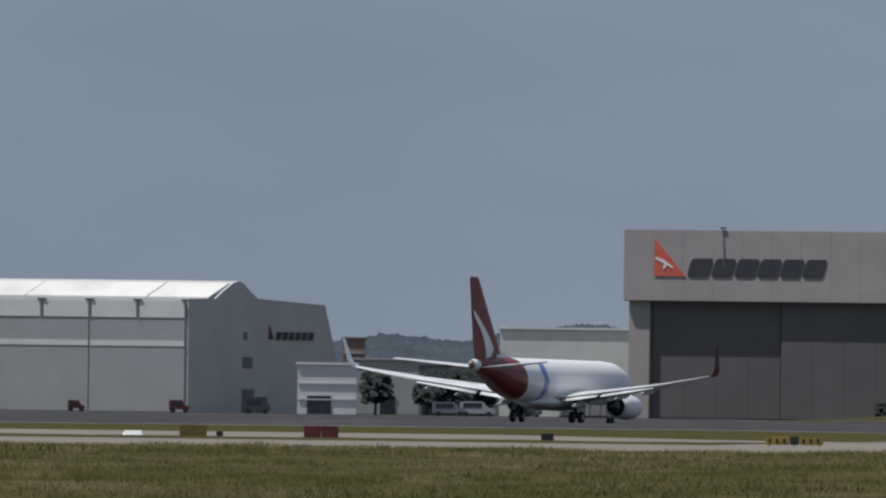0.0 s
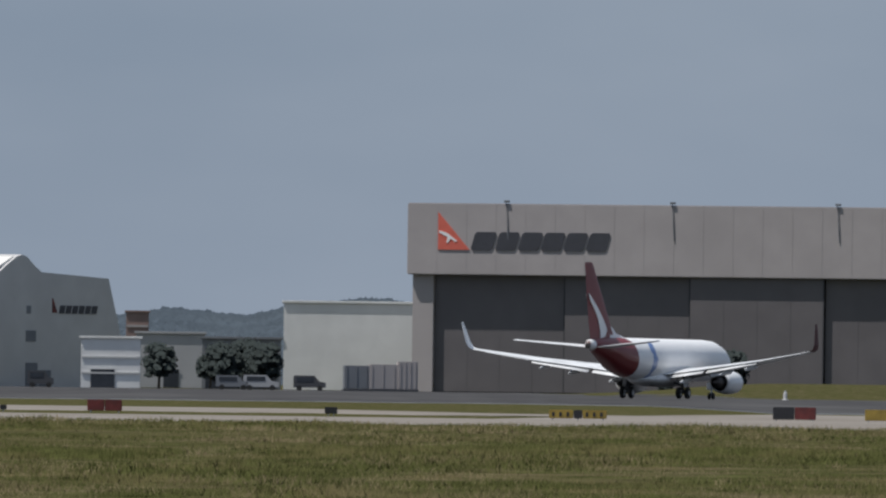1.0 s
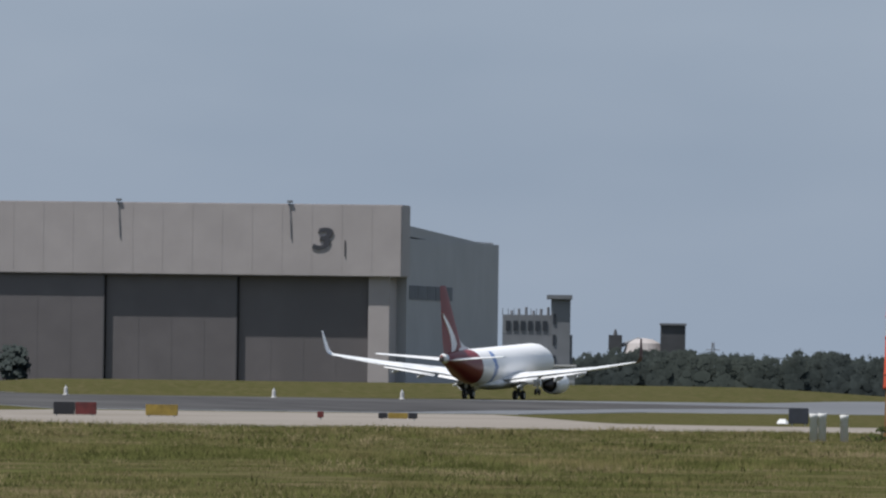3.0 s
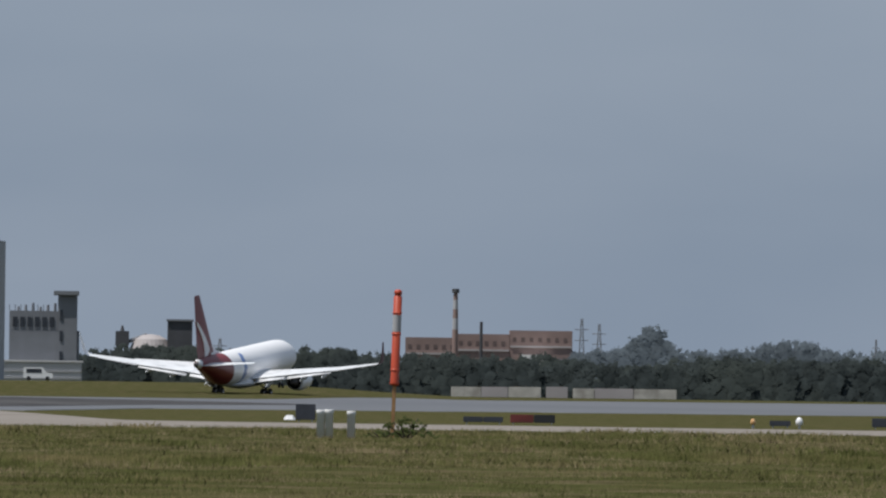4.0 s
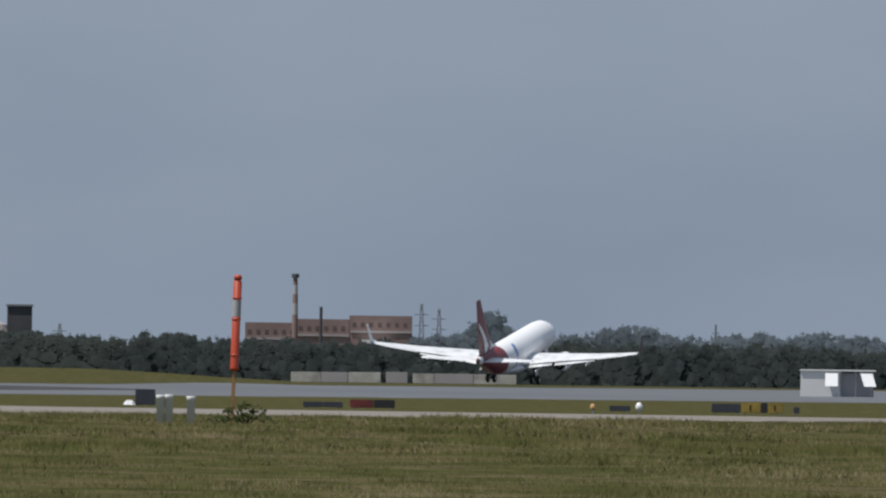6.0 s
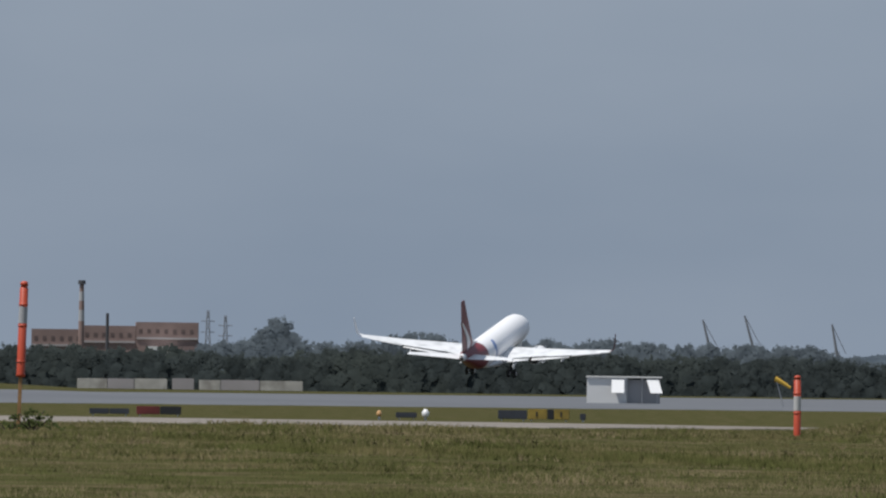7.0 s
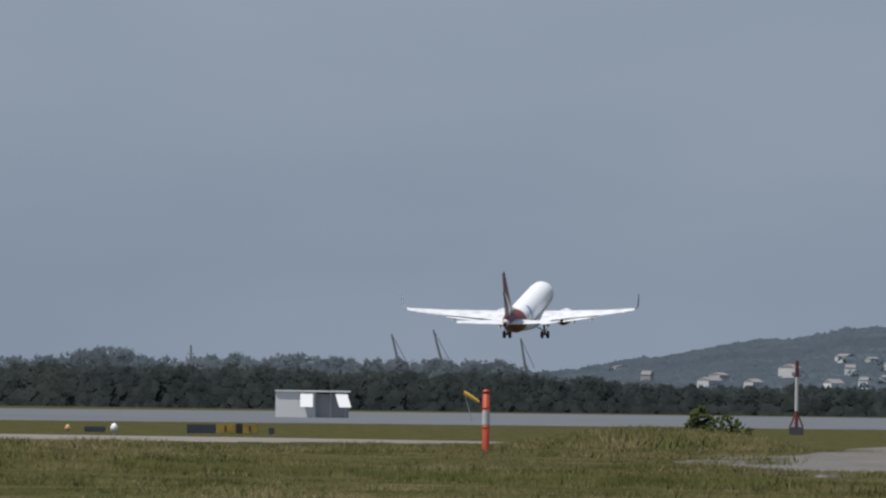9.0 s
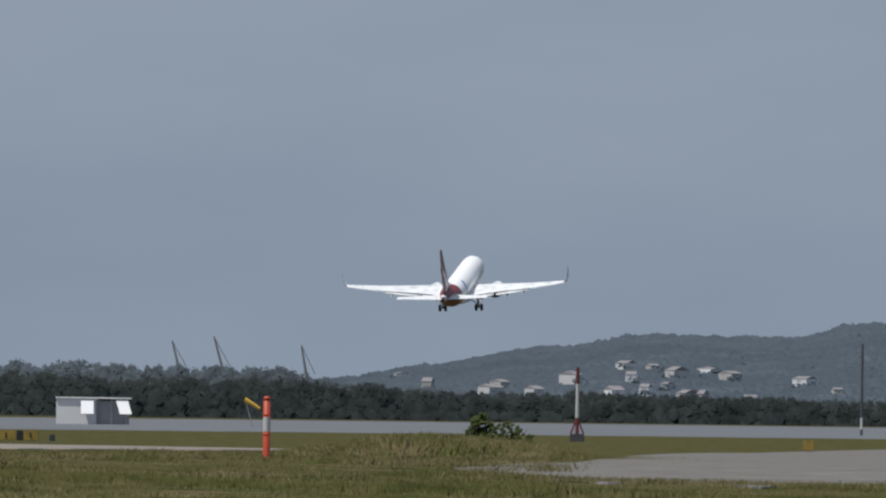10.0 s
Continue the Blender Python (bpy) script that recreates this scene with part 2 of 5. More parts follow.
def strip(name, rows, material, label, category, lift):
    """A paved sheet: rows of bearing, near and far distance."""
    bm = bmesh.new()
    lines = []
    b = rows[0][0]
    while b <= rows[-1][0] + 1e-6:
        for (b0, n0, f0), (b1, n1, f1) in zip(rows, rows[1:]):
            if b0 - 1e-6 <= b <= b1 + 1e-6:
                k = (b - b0) / (b1 - b0)
                lo, hi = n0 + (n1 - n0) * k, f0 + (f1 - f0) * k
                break
        lo += 3 * math.sin(b * 9.1) + 2 * math.sin(b * 23.7)
        pts = []
        for i in range(40):
            d = lo + (hi - lo) * (max(0, i - 1) / 38) ** 1.3
            p = spot(b, d + (0.6 if i == 1 else 0.0))
            pts.append(bm.verts.new((p.x, p.y, p.z + (lift if i else -0.04))))
        lines.append(pts)
        b += 0.1
    for a, c in zip(lines, lines[1:]):
        for i in range(39):
            bm.faces.new((a[i], a[i + 1], c[i + 1], c[i]))
    tagged(part(name, bm, material), label, category, kind="structure")


make_ground()
strip("pavement", [(-6, 270, 560), (0.2, 272, 590), (0.9, 272, 700), (1.3, 274, 745), (3.0, 280, 755), (3.45, 285, 600), (6.6, 310, 520), (7.9, 380, 420)], CONCRETE, "pale sun-bleached concrete taxiway strip", "taxiway", 0.02)
strip("road", [(-6, 905, 1990), (0.3, 1000, 1990), (0.8, 980, 1700), (1.3, 775, 1560), (3.1, 775, 1540), (3.6, 890, 1550), (4, 900, 1560), (5, 930, 1800), (8, 1000, 2150), (16, 1100, 2300)], ASPHALT, "grey worn asphalt runway", "runway", 0.03)
# A darker asphalt sheet over the runway, narrowing towards the right
strip("road", [(-6, 912, 1985), (0.3, 1007, 1985), (0.8, 987, 1695), (1.3, 784, 1555), (2.6, 784, 1530), (3.1, 900, 1450), (3.6, 1030, 1330), (4.2, 1130, 1180)], DARK_ASPHALT, "darker asphalt on the left stretch of the runway", "runway", 0.045)
strip("dirt_track", [(-6, 640, 735), (-0.6, 650, 740), (0.2, 640, 690), (1.0, 660, 670)], CONCRETE, "pale dusty taxiway edge", "taxiway", 0.025)
strip("gravel", [(8.3, 146, 152), (8.8, 124, 190), (9.3, 121, 560), (10.0, 119, 690), (16, 118, 700)], DIRT, "bare grey gravel track", "gravel", 0.018)


# ---- the large hangar ----
def make_hangar():
    # local x along the front from its left end, y into the building; front is 96 m long
    m = facing(2.625, 2000, -9.4, 0.0)
    h = thing("hangar", m @ pose(-98.7, 0, 0) @ Matrix.Diagonal((1.0175, 1, 1.014, 1)), "large beige aircraft hangar with dark closed doors", "hangar")
    bm = bmesh.new()
    box(bm, 0, 97.6, -1.0, 6, 15.9, 25.6, 0.12)
    part("fascia", bm, FASCIA, h, "beige ribbed cladding over the doors")
    for x0 in (0.6, 93.0):
        bm = bmesh.new()
        box(bm, x0, x0 + 2.9, 0, 6, 0, 15.9, 0.05)
        part("pillar", bm, FASCIA, h)
    bm = bmesh.new()
    box(bm, 1.2, 96.2, 6.01, 87, 0, 21.5)
    part("hall", bm, SIDE, h)
    bm = bmesh.new()
    v = [bm.verts.new(p) for p in ((1.2, 6.01, 21.5), (97.0, 6.01, 21.5), (97.0, 87, 20.2), (1.2, 87, 20.2), (1.2, 6.01, 23.3), (97.0, 6.01, 23.0), (97.0, 87, 20.9), (1.2, 87, 21.1))]
    for f in ((0, 1, 2, 3), (4, 5, 6, 7), (0, 1, 5, 4), (1, 2, 6, 5), (2, 3, 7, 6), (3, 0, 4, 7)):
        bm.faces.new([v[i] for i in f])
    part("roof", bm, SIDE, h)
    bm = bmesh.new()
    box(bm, 96.2, 97.2, 6.01, 86, 0, 21.2, 0.05)
    part("side_wall", bm, SIDE, h)
    bm = bmesh.new()
    for i in range(5):
        box(bm, 97.2, 97.28, 8 + i * 7.5, 14.9 + i * 7.5, 13.0, 14.9)
    part("side_lettering", bm, CEMENT, h, "dark worn lettering bars")
    # sliding door leaves on staggered tracks under the overhang
    edges = (3.5, 21.5, 38.8, 57.2, 75.2, 93.0)
    tracks = (0.9, 0.36, -0.2, 0.46, 1.1)
    for i, y in enumerate(tracks):
        a, b = edges[i] + 0.05, edges[i + 1] - 0.05
        bm = bmesh.new()
        box(bm, a, b, y, y + 0.3, 0.1, 15.85, 0.03)
        d = part("door_leaf", bm, DOOR_DARK, h, "tall taupe sliding door leaf")
        for k in range(1, 4):
            x = a + (b - a) * k / 4
            bm = bmesh.new()
            box(bm, x - 0.03, x + 0.03, y - 0.02, y - 0.003, 0.2, 15.8)
            part("rib", bm, DOOR_DARK, d)
        bm = bmesh.new()
        box(bm, b - 0.16, b - 0.02, y - 0.04, y - 0.003, 0.2, 15.8)
        part("seal", bm, DARK_STEEL, d, "dark rubber edge seal")
    bm = bmesh.new()
    box(bm, 3.5, 93.0, 2.0, 2.4, 0, 15.85)
    part("inner_wall", bm, DARK_STEEL, h)
    # seams on the fascia
    for i in range(1, 24):
        bm = bmesh.new()
        x = 97.6 * i / 24
        box(bm, x - 0.03, x + 0.03, -1.02, -1.003, 16.0, 25.5)
        part("seam", bm, FASCIA, h)
    # lamp arms: a stub over the parapet and a dark drop on the face
    for x in (13.9, 36.7, 59.3, 82.6):
        bm = bmesh.new()
        tube(bm, (x, -1.08, 20.8), (x - 0.15, -1.12, 23.4), 0.07, 0.06, 8)
        tube(bm, (x - 0.15, -1.12, 23.4), (x - 0.3, -1.09, 26.0), 0.05, 0.05, 8)
        box(bm, x - 0.6, x + 0.1, -1.3, -0.6, 25.75, 26.05, 0.05)
        part("floodlight", bm, CEMENT, h, "dark floodlight bracket")
    bm = bmesh.new()
    tube(bm, (89.9, -1.08, 18.6), (89.9, -1.08, 20.8), 0.06, 0.06, 8)
    part("floodlight", bm, DARK_STEEL, h)
    # red emblem: a triangle with a pale running stripe
    bm = bmesh.new()
    tri = [(4.25, 19.3), (8.6, 19.3), (4.25, 24.4)]
    loft(bm, [[(x, -1.120, z) for x, z in tri], [(x, -1.003, z) for x, z in tri]])
    e = part("emblem", bm, mat("faded_emblem_red", (0.62, 0.13, 0.09), 0.6, 0, 0.08, 1.0), h, "red triangular emblem with a white mark")
    bm = bmesh.new()
    mark = [(4.4, 21.9), (5.5, 21.55), (6.9, 20.5), (6.7, 20.35), (6.0, 20.8), (5.6, 20.2), (5.4, 20.3), (5.6, 21.0), (4.4, 21.6)]
    loft(bm, [[(x, -1.180, z) for x, z in mark], [(x, -1.1203, z) for x, z in mark]])
    part("emblem_mark", bm, PAINT_WHITE, e, "white mark")
    # a row of plain slanted dark blocks
    wide = ((8.9, 3.3), (12.25, 3.1), (15.4, 3.2), (18.55, 3.1), (21.65, 3.1), (24.75, 3.1))
    for i, (x, w) in enumerate(wide):
        bm = bmesh.new()
        z0, z1 = 19.25, 21.75
        lean = lambda xx, zz: xx + (zz - z0) * 0.28
        pts = [(lean(x + px - 0.2, z0 + pz * (z1 - z0)), z0 + pz * (z1 - z0)) for px, pz in ((0, 0.12), (0.3, 0), (w * 0.82, 0), (w * 0.9, 0.12), (w * 0.9, 0.88), (w * 0.82, 1), (0.3, 1), (0, 0.88))]
        loft(bm, [[(px, -1.12, pz) for px, pz in pts], [(px, -1.003, pz) for px, pz in pts]])
        part("sign_block", bm, INK, h, "dark slanted sign block")
    cu = bpy.data.curves.new("numeral", "FONT")
    cu.body, cu.size, cu.extrude, cu.offset, cu.shear = "3", 4.0, 0.06, 0.09, 0.25
    tmp = new("numeral", cu)
    bpy.context.view_layer.update()
    me = bpy.data.meshes.new_from_object(tmp.evaluated_get(bpy.context.evaluated_depsgraph_get()))
    bpy.data.objects.remove(tmp)
    me.materials.clear()
    me.materials.append(INK)
    num = new("numeral", me)
    num.parent = h
    num.matrix_local = pose(85.2, -1.08, 19.6, 90, 0, 0) @ Matrix.Diagonal((1.35, 1, 1, 1))


make_hangar()


# ---- the arched hangar at the end of the apron ----
def make_arched_hangar():
    m = facing(-1.84, 2000, 0)
    h = thing("arched_hangar", m, "grey hangar with white roof and pale sliding doors", "hangar")
    c25, s25 = math.cos(radians(12)), math.sin(radians(12))
    P = lambda a, z: (-a * c25, a * s25, z)
    R = lambda a, z: (a * 0.66, a * 0.75, z)
    both = lambda a, g, z: (-a * c25 + g * 0.66, a * s25 + g * 0.75, z)
    # gable end profile: (along the gable, height)
    prof = ((0, 0), (0, 15.5), (5.5, 15.6), (7.6, 16.9), (9.2, 17.8), (10.3, 18.05), (11.4, 17.7), (12.8, 16.6), (14.4, 15.7), (28.4, 15.0), (31.2, 6.9), (31.4, 0))
    bm = bmesh.new()
    loft(bm, [[both(0, g, z) for g, z in prof], [both(70, g, z) for g, z in prof]])
    # Lighter grey than SIDE: sunlit exhaust haze is put into the wall colour
    part("hall", bm, PALE_WALL, h, "shaded grey gable wall")
    # white roof sheets
    for a0, a1 in ((0.4, 8.9), (9.15, 26.0), (26.15, 45.0)):
        bm = bmesh.new()
        loft(bm, [[both(a, g, z) for g, z in ((4.6, 15.62), (4.6, 15.8), (8.8, 17.75), (9.6, 17.75), (9.6, 17.5))] for a in (a0, a1)])
        part("roof_sheet", bm, WHITE_ROOF, h, "sunlit white roof sheeting")
    for k in range(7):
        bm = bmesh.new()
        a0 = 0.1 + k * 6.7
        tube(bm, both(a0, -0.42, 13.0), both(a0, -0.42, 15.3), 0.07, 0.07, 8)
        tube(bm, both(a0 - 0.6, -0.45, 15.3), both(a0 + 0.6, -0.45, 15.3), 0.1, 0.1, 8)
        part("bracket", bm, DARK_STEEL, h, "dark roof bracket")
    for k in range(8):
        bm = bmesh.new()
        a0 = 0.4 + k * 6.7
        loft(bm, [[both(a, -0.35, 12.9), both(a, 0.0, 12.9), both(a, 0.0, 15.2), both(a, -0.35, 15.2)] for a in (a0, a0 + 6.5)])
        part("upper_panel", bm, WHITE_WALL, h, "off-white upper wall panel")
    for k in range(4):
        bm = bmesh.new()
        a0 = 0.4 + k * 13.4
        loft(bm, [[both(a, -0.25, 0.1), both(a, 0.0, 0.1), both(a, 0.0, 12.85), both(a, -0.25, 12.85)] for a in (a0, a0 + 13.2)])
        d = part("door_leaf", bm, SIDE, h, "pale grey sliding door")
        bm = bmesh.new()
        loft(bm, [[both(a, -0.33, 9.0), both(a, -0.253, 9.0), both(a, -0.253, 9.7), both(a, -0.33, 9.7)] for a in (a0, a0 + 13.1)])
        part("door_band", bm, WHITE_WALL, d, "white rail")
    bm = bmesh.new()
    loft(bm, [[both(-0.12, g, z) for g, z in ((16.6, 10.2), (17.6, 10.2), (16.6, 12.2))], [both(-0.003, g, z) for g, z in ((16.6, 10.2), (17.6, 10.2), (16.6, 12.2))]])
    part("emblem", bm, SIGN_RED, h, "small faded red emblem")
    for k in range(6):
        bm = bmesh.new()
        g0 = 18.0 + k * 1.35
        loft(bm, [[both(a, g, z) for g, z in ((g0, 10.1), (g0 + 1.0, 10.1), (g0 + 1.3, 11.2), (g0 + 0.3, 11.2))] for a in (-0.12, -0.003)])
        part("sign_block", bm, INK, h)
    for g0, z0, w, q in ((11.2, 6.2, 2.0, 1.5), (11.3, 10.0, 0.8, 1.1), (14, 0.1, 2.4, 2.2), (11.2, 0.1, 2.4, 3.2)):
        bm = bmesh.new()
        loft(bm, [[both(a, g, z) for g, z in ((g0, z0), (g0 + w, z0), (g0 + w, z0 + q), (g0, z0 + q))] for a in (-0.1, -0.003)])
        part("wall_opening", bm, CEMENT, h)


make_arched_hangar()


def flat_building(name, b0, b1, d, height, depth, material, label, category, bands=(), holes=(), turn=0.0, roof=None):
    """A plain block between two bearings, with raised bands and dark openings as parts."""
    w = d * radians(b1 - b0)
    h = thing(name, facing(b0, d, turn, 0.0), label, category)
    bm = bmesh.new()
    box(bm, 0, w, 0, depth, 0, height, 0.06)
    part("wall", bm, material, h)
    bm = bmesh.new()
    box(bm, -0.25, w + 0.25, -0.25, depth, height + 0.01, height + 0.35, 0.05)
    part("roof", bm, roof or WHITE_ROOF, h, "roof edge")
    for z, t, mt in bands:
        bm = bmesh.new()
        box(bm, 0.1, w - 0.1, -0.15, -0.003, z, z + t)
        part("band", bm, mt, h)
    for x, z, ww, hh in holes:
        bm = bmesh.new()
        box(bm, x, x + ww, -0.12, -0.004, z, z + hh)
        o = part("opening", bm, WINDOW, h, "dark slab drawn as an opening")
        bm = bmesh.new()
        box(bm, x - 0.1, x + ww + 0.1, -0.2, -0.124, z + hh, z + hh + 0.15)
        part("lintel", bm, material, o)
    return h


def deg(u):
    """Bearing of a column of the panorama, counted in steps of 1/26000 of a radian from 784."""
    return math.degrees((u - 784) / 26000)


flat_building("annex", deg(143), deg(248), 1960, 6.6, 14, WHITE_WALL, "low white annex building beside the hangar", "building", ((1.9, 0.25, PALE_WALL), (4.0, 0.25, PALE_WALL)), ((1.3, 0.1, 3.2, 2.4),))
flat_building("store_building", deg(240), deg(362), 2120, 7.8, 15, SIDE, "plain grey flat-roofed store building", "building", (), ((4, 0.1, 2.2, 2.6),), roof=SIDE)
flat_building("freight_shed", deg(501), deg(742), 2060, 12.2, 30, WHITE_WALL, "large pale windowless freight shed", "building", (), ((13.0, 0.1, 2.5, 3.0),), roof=WHITE_WALL)
# The open front is two dark slabs: the inner shade is painted on the wall
flat_building("open_shed", deg(357), deg(497), 2060, 7.0, 14, CEMENT, "grey shed behind trees, open front drawn as dark slabs", "shed", (), ((0.5, 0.1, 4.8, 5.6), (5.8, 0.1, 4.6, 5.6)), roof=CEMENT)
flat_building("boundary_wall", deg(2048), deg(2290), 2350, 4.7, 3, PALE_WALL, "long low pale louvred wall beyond the hangar", "wall", ((1.0, 0.3, SIDE), (2.1, 0.3, SIDE), (3.2, 0.3, SIDE)), roof=PALE_WALL)
flat_building("office_block", deg(222), deg(262), 2500, 12.5, 20, BRICK, "distant brown low office block", "building", ((10.0, 0.4, FASCIA), (7.0, 0.4, FASCIA)), roof=BRICK)


# ---- beyond the hangar: works, silos, chimney ----
def make_mill():
    d = 2400
    h = thing("cement_works", facing(deg(2161), d, 0, 0.0), "grey industrial works with a stair tower", "factory")
    px = d / 26000
    for x0, x1, z0, z1, dep in ((0, 124, 0, 10.0, 16), (0, 86, 10.0, 13.2, 14), (-6, 92, -1.0, 5.0, -4)):
        bm = bmesh.new()
        box(bm, x0 * px, x1 * px, min(0, dep), max(0, dep), max(z0, 0), z1, 0.05)
        part("block", bm, CEMENT if dep > 0 else SIDE, h)
    bm = bmesh.new()
    box(bm, 86 * px, 120 * px, -0.5, 10, 0, 15.8, 0.05)
    t = part("stair_tower", bm, CEMENT, h, "tall grey stair tower")
    bm = bmesh.new()
    box(bm, 78 * px, 123 * px, -1.2, 11, 15.81, 16.5, 0.05)
    part("canopy", bm, CEMENT, t, "flat overhanging cap")
    for i in range(4):
        bm = bmesh.new()
        box(bm, 89 * px, 92 * px + 0.2, -0.62, -0.503, 1.5 + i * 3.4, 3.2 + i * 3.4)
        part("window", bm, WINDOW, t)
    for i in range(6):
        bm = bmesh.new()
        x = (6 + i * 13) * px
        box(bm, x, x + 0.75, -0.12, -0.004, 10.6, 12.2)
        part("opening", bm, WINDOW, h)
        bm = bmesh.new()
        tube(bm, (x + 0.9, 3, 13.2), (x + 0.9, 3, 13.9 + 0.3 * (i % 3)), 0.25, 0.2, 8)
        part("vent", bm, CEMENT, h)
    for i in range(9):
        bm = bmesh.new()
        x = i * 10 * px
        tube(bm, (x, 0.2, 13.2), (x, 0.2, 14.2), 0.05, 0.05, 6)
        part("rail_post", bm, DARK_STEEL, h)


make_mill()


def make_silos():
    d = 2600
    px = d / 26000
    h = thing("silo_plant", facing(deg(2349), d, 0, 0.0), "storage tank with conveyor and dark tower", "factory")
    bm = bmesh.new()
    lathe_z(bm, ((0, 3.7), (7.6, 3.7), (9.4, 2.9), (10.1, 1.6), (10.3, 0.3)), 24, 6.2, 4)
    part("tank", bm, FASCIA, h, "pale domed tank")
    bm = bmesh.new()
    box(bm, 92 * px, 136 * px, 0, 6, 0, 12.6, 0.05)
    part("tower", bm, DARK_STEEL, h, "dark boxy tower")
    bm = bmesh.new()
    box(bm, 90 * px, 138 * px, -0.3, 6.3, 12.61, 13.0, 0.05)
    part("tower_cap", bm, CEMENT, h)
    bm = bmesh.new()
    box(bm, 0, 24 * px, 2, 4, 8.2, 10.8, 0.05)
    part("hopper", bm, DARK_STEEL, h)
    for x in (0.3, 2.1):
        bm = bmesh.new()
        tube(bm, (x, 3, 0), (x, 3, 8.2), 0.18, 0.18, 8)
        part("hopper_leg", bm, DARK_STEEL, h)
    bm = bmesh.new()
    tube(bm, (1.2, 3, 10.8), (1.2, 3, 11.8), 0.4, 0.15, 8)
    part("hopper_cap", bm, DARK_STEEL, h)
    bm = bmesh.new()
    tube(bm, (2.4, 3, 9.0), (5.5, 4, 10.2), 0.35, 0.35, 8)
    part("conveyor", bm, CEMENT, h)


make_silos()


def lattice(name, bearing, d, height, width, label, category, group="", jib=None):
    h = thing(name, facing(bearing, d, 0, 0.0), label, category, group)
    bm = bmesh.new()
    n = 7
    for sx in (-1, 1):
        for sy in (-1, 1):
            tube(bm, (sx * width / 2, sy * width / 2, 0), (sx * width * 0.1, sy * width * 0.1, height), 0.14, 0.08, 6)
    for i in range(n):
        z0, z1 = height * i / n, height * (i + 1) / n
        w0, w1 = width / 2 * (1 - 0.8 * i / n), width / 2 * (1 - 0.8 * (i + 1) / n)
        tube(bm, (-w0, -w0, z0), (w1, -w1, z1), 0.07, 0.07, 5)
        tube(bm, (w0, -w0, z0), (-w1, -w1, z1), 0.07, 0.07, 5)
    # CEMENT on the steelwork: distance haze is put into its grey
    part("mast", bm, CEMENT, h)
    if jib is None:
        for z in (0.72, 0.86):
            bm = bmesh.new()
            tube(bm, (-width * 0.8, 0, height * z), (width * 0.8, 0, height * z), 0.1, 0.1, 6)
            part("cross_arm", bm, CEMENT, h)
    else:
        bm = bmesh.new()
        a, b = Vector((0, 0, height * 0.75)), Vector((jib[0], 0, jib[1]))
        tube(bm, a, b, 0.42, 0.2, 6)
        part("jib", bm, CEMENT, h, "raised crane jib")
        bm = bmesh.new()
        tube(bm, (1.6, 0, height * 0.95), b, 0.08, 0.08, 5)
        part("stay", bm, CEMENT, h)
    return h


def make_brickworks():
    d = 2900
    px = d / 26000
    h = thing("brick_factory", facing(deg(2862), d, 0, 0.0), "long red-brown brick factory behind the trees", "factory")
    for x0, x1, z1 in ((0, 90, 11.4), (90, 185, 12.2), (185, 296, 13.0)):
        bm = bmesh.new()
        box(bm, x0 * px, x1 * px - 0.05, 0, 18, 0, z1, 0.05)
        b = part("wing", bm, BRICK, h)
        for k in range(int((x1 - x0) / 15)):
            bm = bmesh.new()
            x = (x0 + 5 + k * 15) * px
            box(bm, x, x + 0.7, -0.05, -0.004, z1 - 2.2, z1 - 1.4)
            part("window", bm, SHADED_BRICK, b)
        bm = bmesh.new()
        box(bm, x0 * px + 0.1, x1 * px - 0.15, -0.25, -0.004, z1 - 3.4, z1 - 3.0)
        part("ledge", bm, FASCIA, b)
    bm = bmesh.new()
    box(bm, 205 * px, 258 * px, -6, -0.3, 0, 8.2, 0.05)
    part("annex", bm, WHITE_WALL, h, "white lean-to")
    c = thing("chimney", facing(deg(2950), 2890, 0, 0.0), "tall banded brick chimney with a dark cap", "chimney")
    zs = (0, 13.0, 15.2, 17.0, 18.8, 20.2)
    for i in range(5):
        bm = bmesh.new()
        tube(bm, (0, 0, zs[i]), (0, 0, zs[i + 1] - 0.01), 0.62 - 0.04 * i, 0.58 - 0.04 * i, 14)
        part("shaft", bm, BRICK if i % 2 == 0 else SIDE, c)
    bm = bmesh.new()
    tube(bm, (0, 0, 20.2), (0, 0, 21.0), 0.75, 0.7, 14)
    part("cap", bm, DARK_STEEL, c)
    f = thing("flue", facing(deg(2996), 2895, 0, 0.0), "short dark steel flue", "chimney")
    bm = bmesh.new()
    tube(bm, (0, 0, 0), (0, 0, 14.6), 0.35, 0.3, 10)
    part("shaft", bm, DARK_STEEL, f)


make_brickworks()
for u, hh in ((2534, 11), (3174, 16), (3205, 15)):
    lattice("pylon", deg(u), 3000, hh, 1.8, "distant grey lattice power pylon", "pylon", "pylons on the skyline")
for u, hh in ((3695, 12.5),):
    lattice("mast", deg(u), 3000, hh, 1.0, "thin distant lattice mast", "mast")
for u, jx, jz in ((4068, -2.2, 15.8), (4146, -2.7, 16.8), (4290, -1.4, 15.2)):
    lattice("harbour_crane", deg(u), 3100, 9.5, 1.4, "distant harbour crane with raised jib, coloured haze-grey", "crane", "cranes on the skyline", jib=(jx, jz))


# ---- woods and hills ----
ICO = bmesh.new()
bmesh.ops.create_icosphere(ICO, subdivisions=1, radius=1.0)
ICO_V, ICO_F = [v.co.copy() for v in ICO.verts], [tuple(v.index for v in f.verts) for f in ICO.faces]
ICO.free()


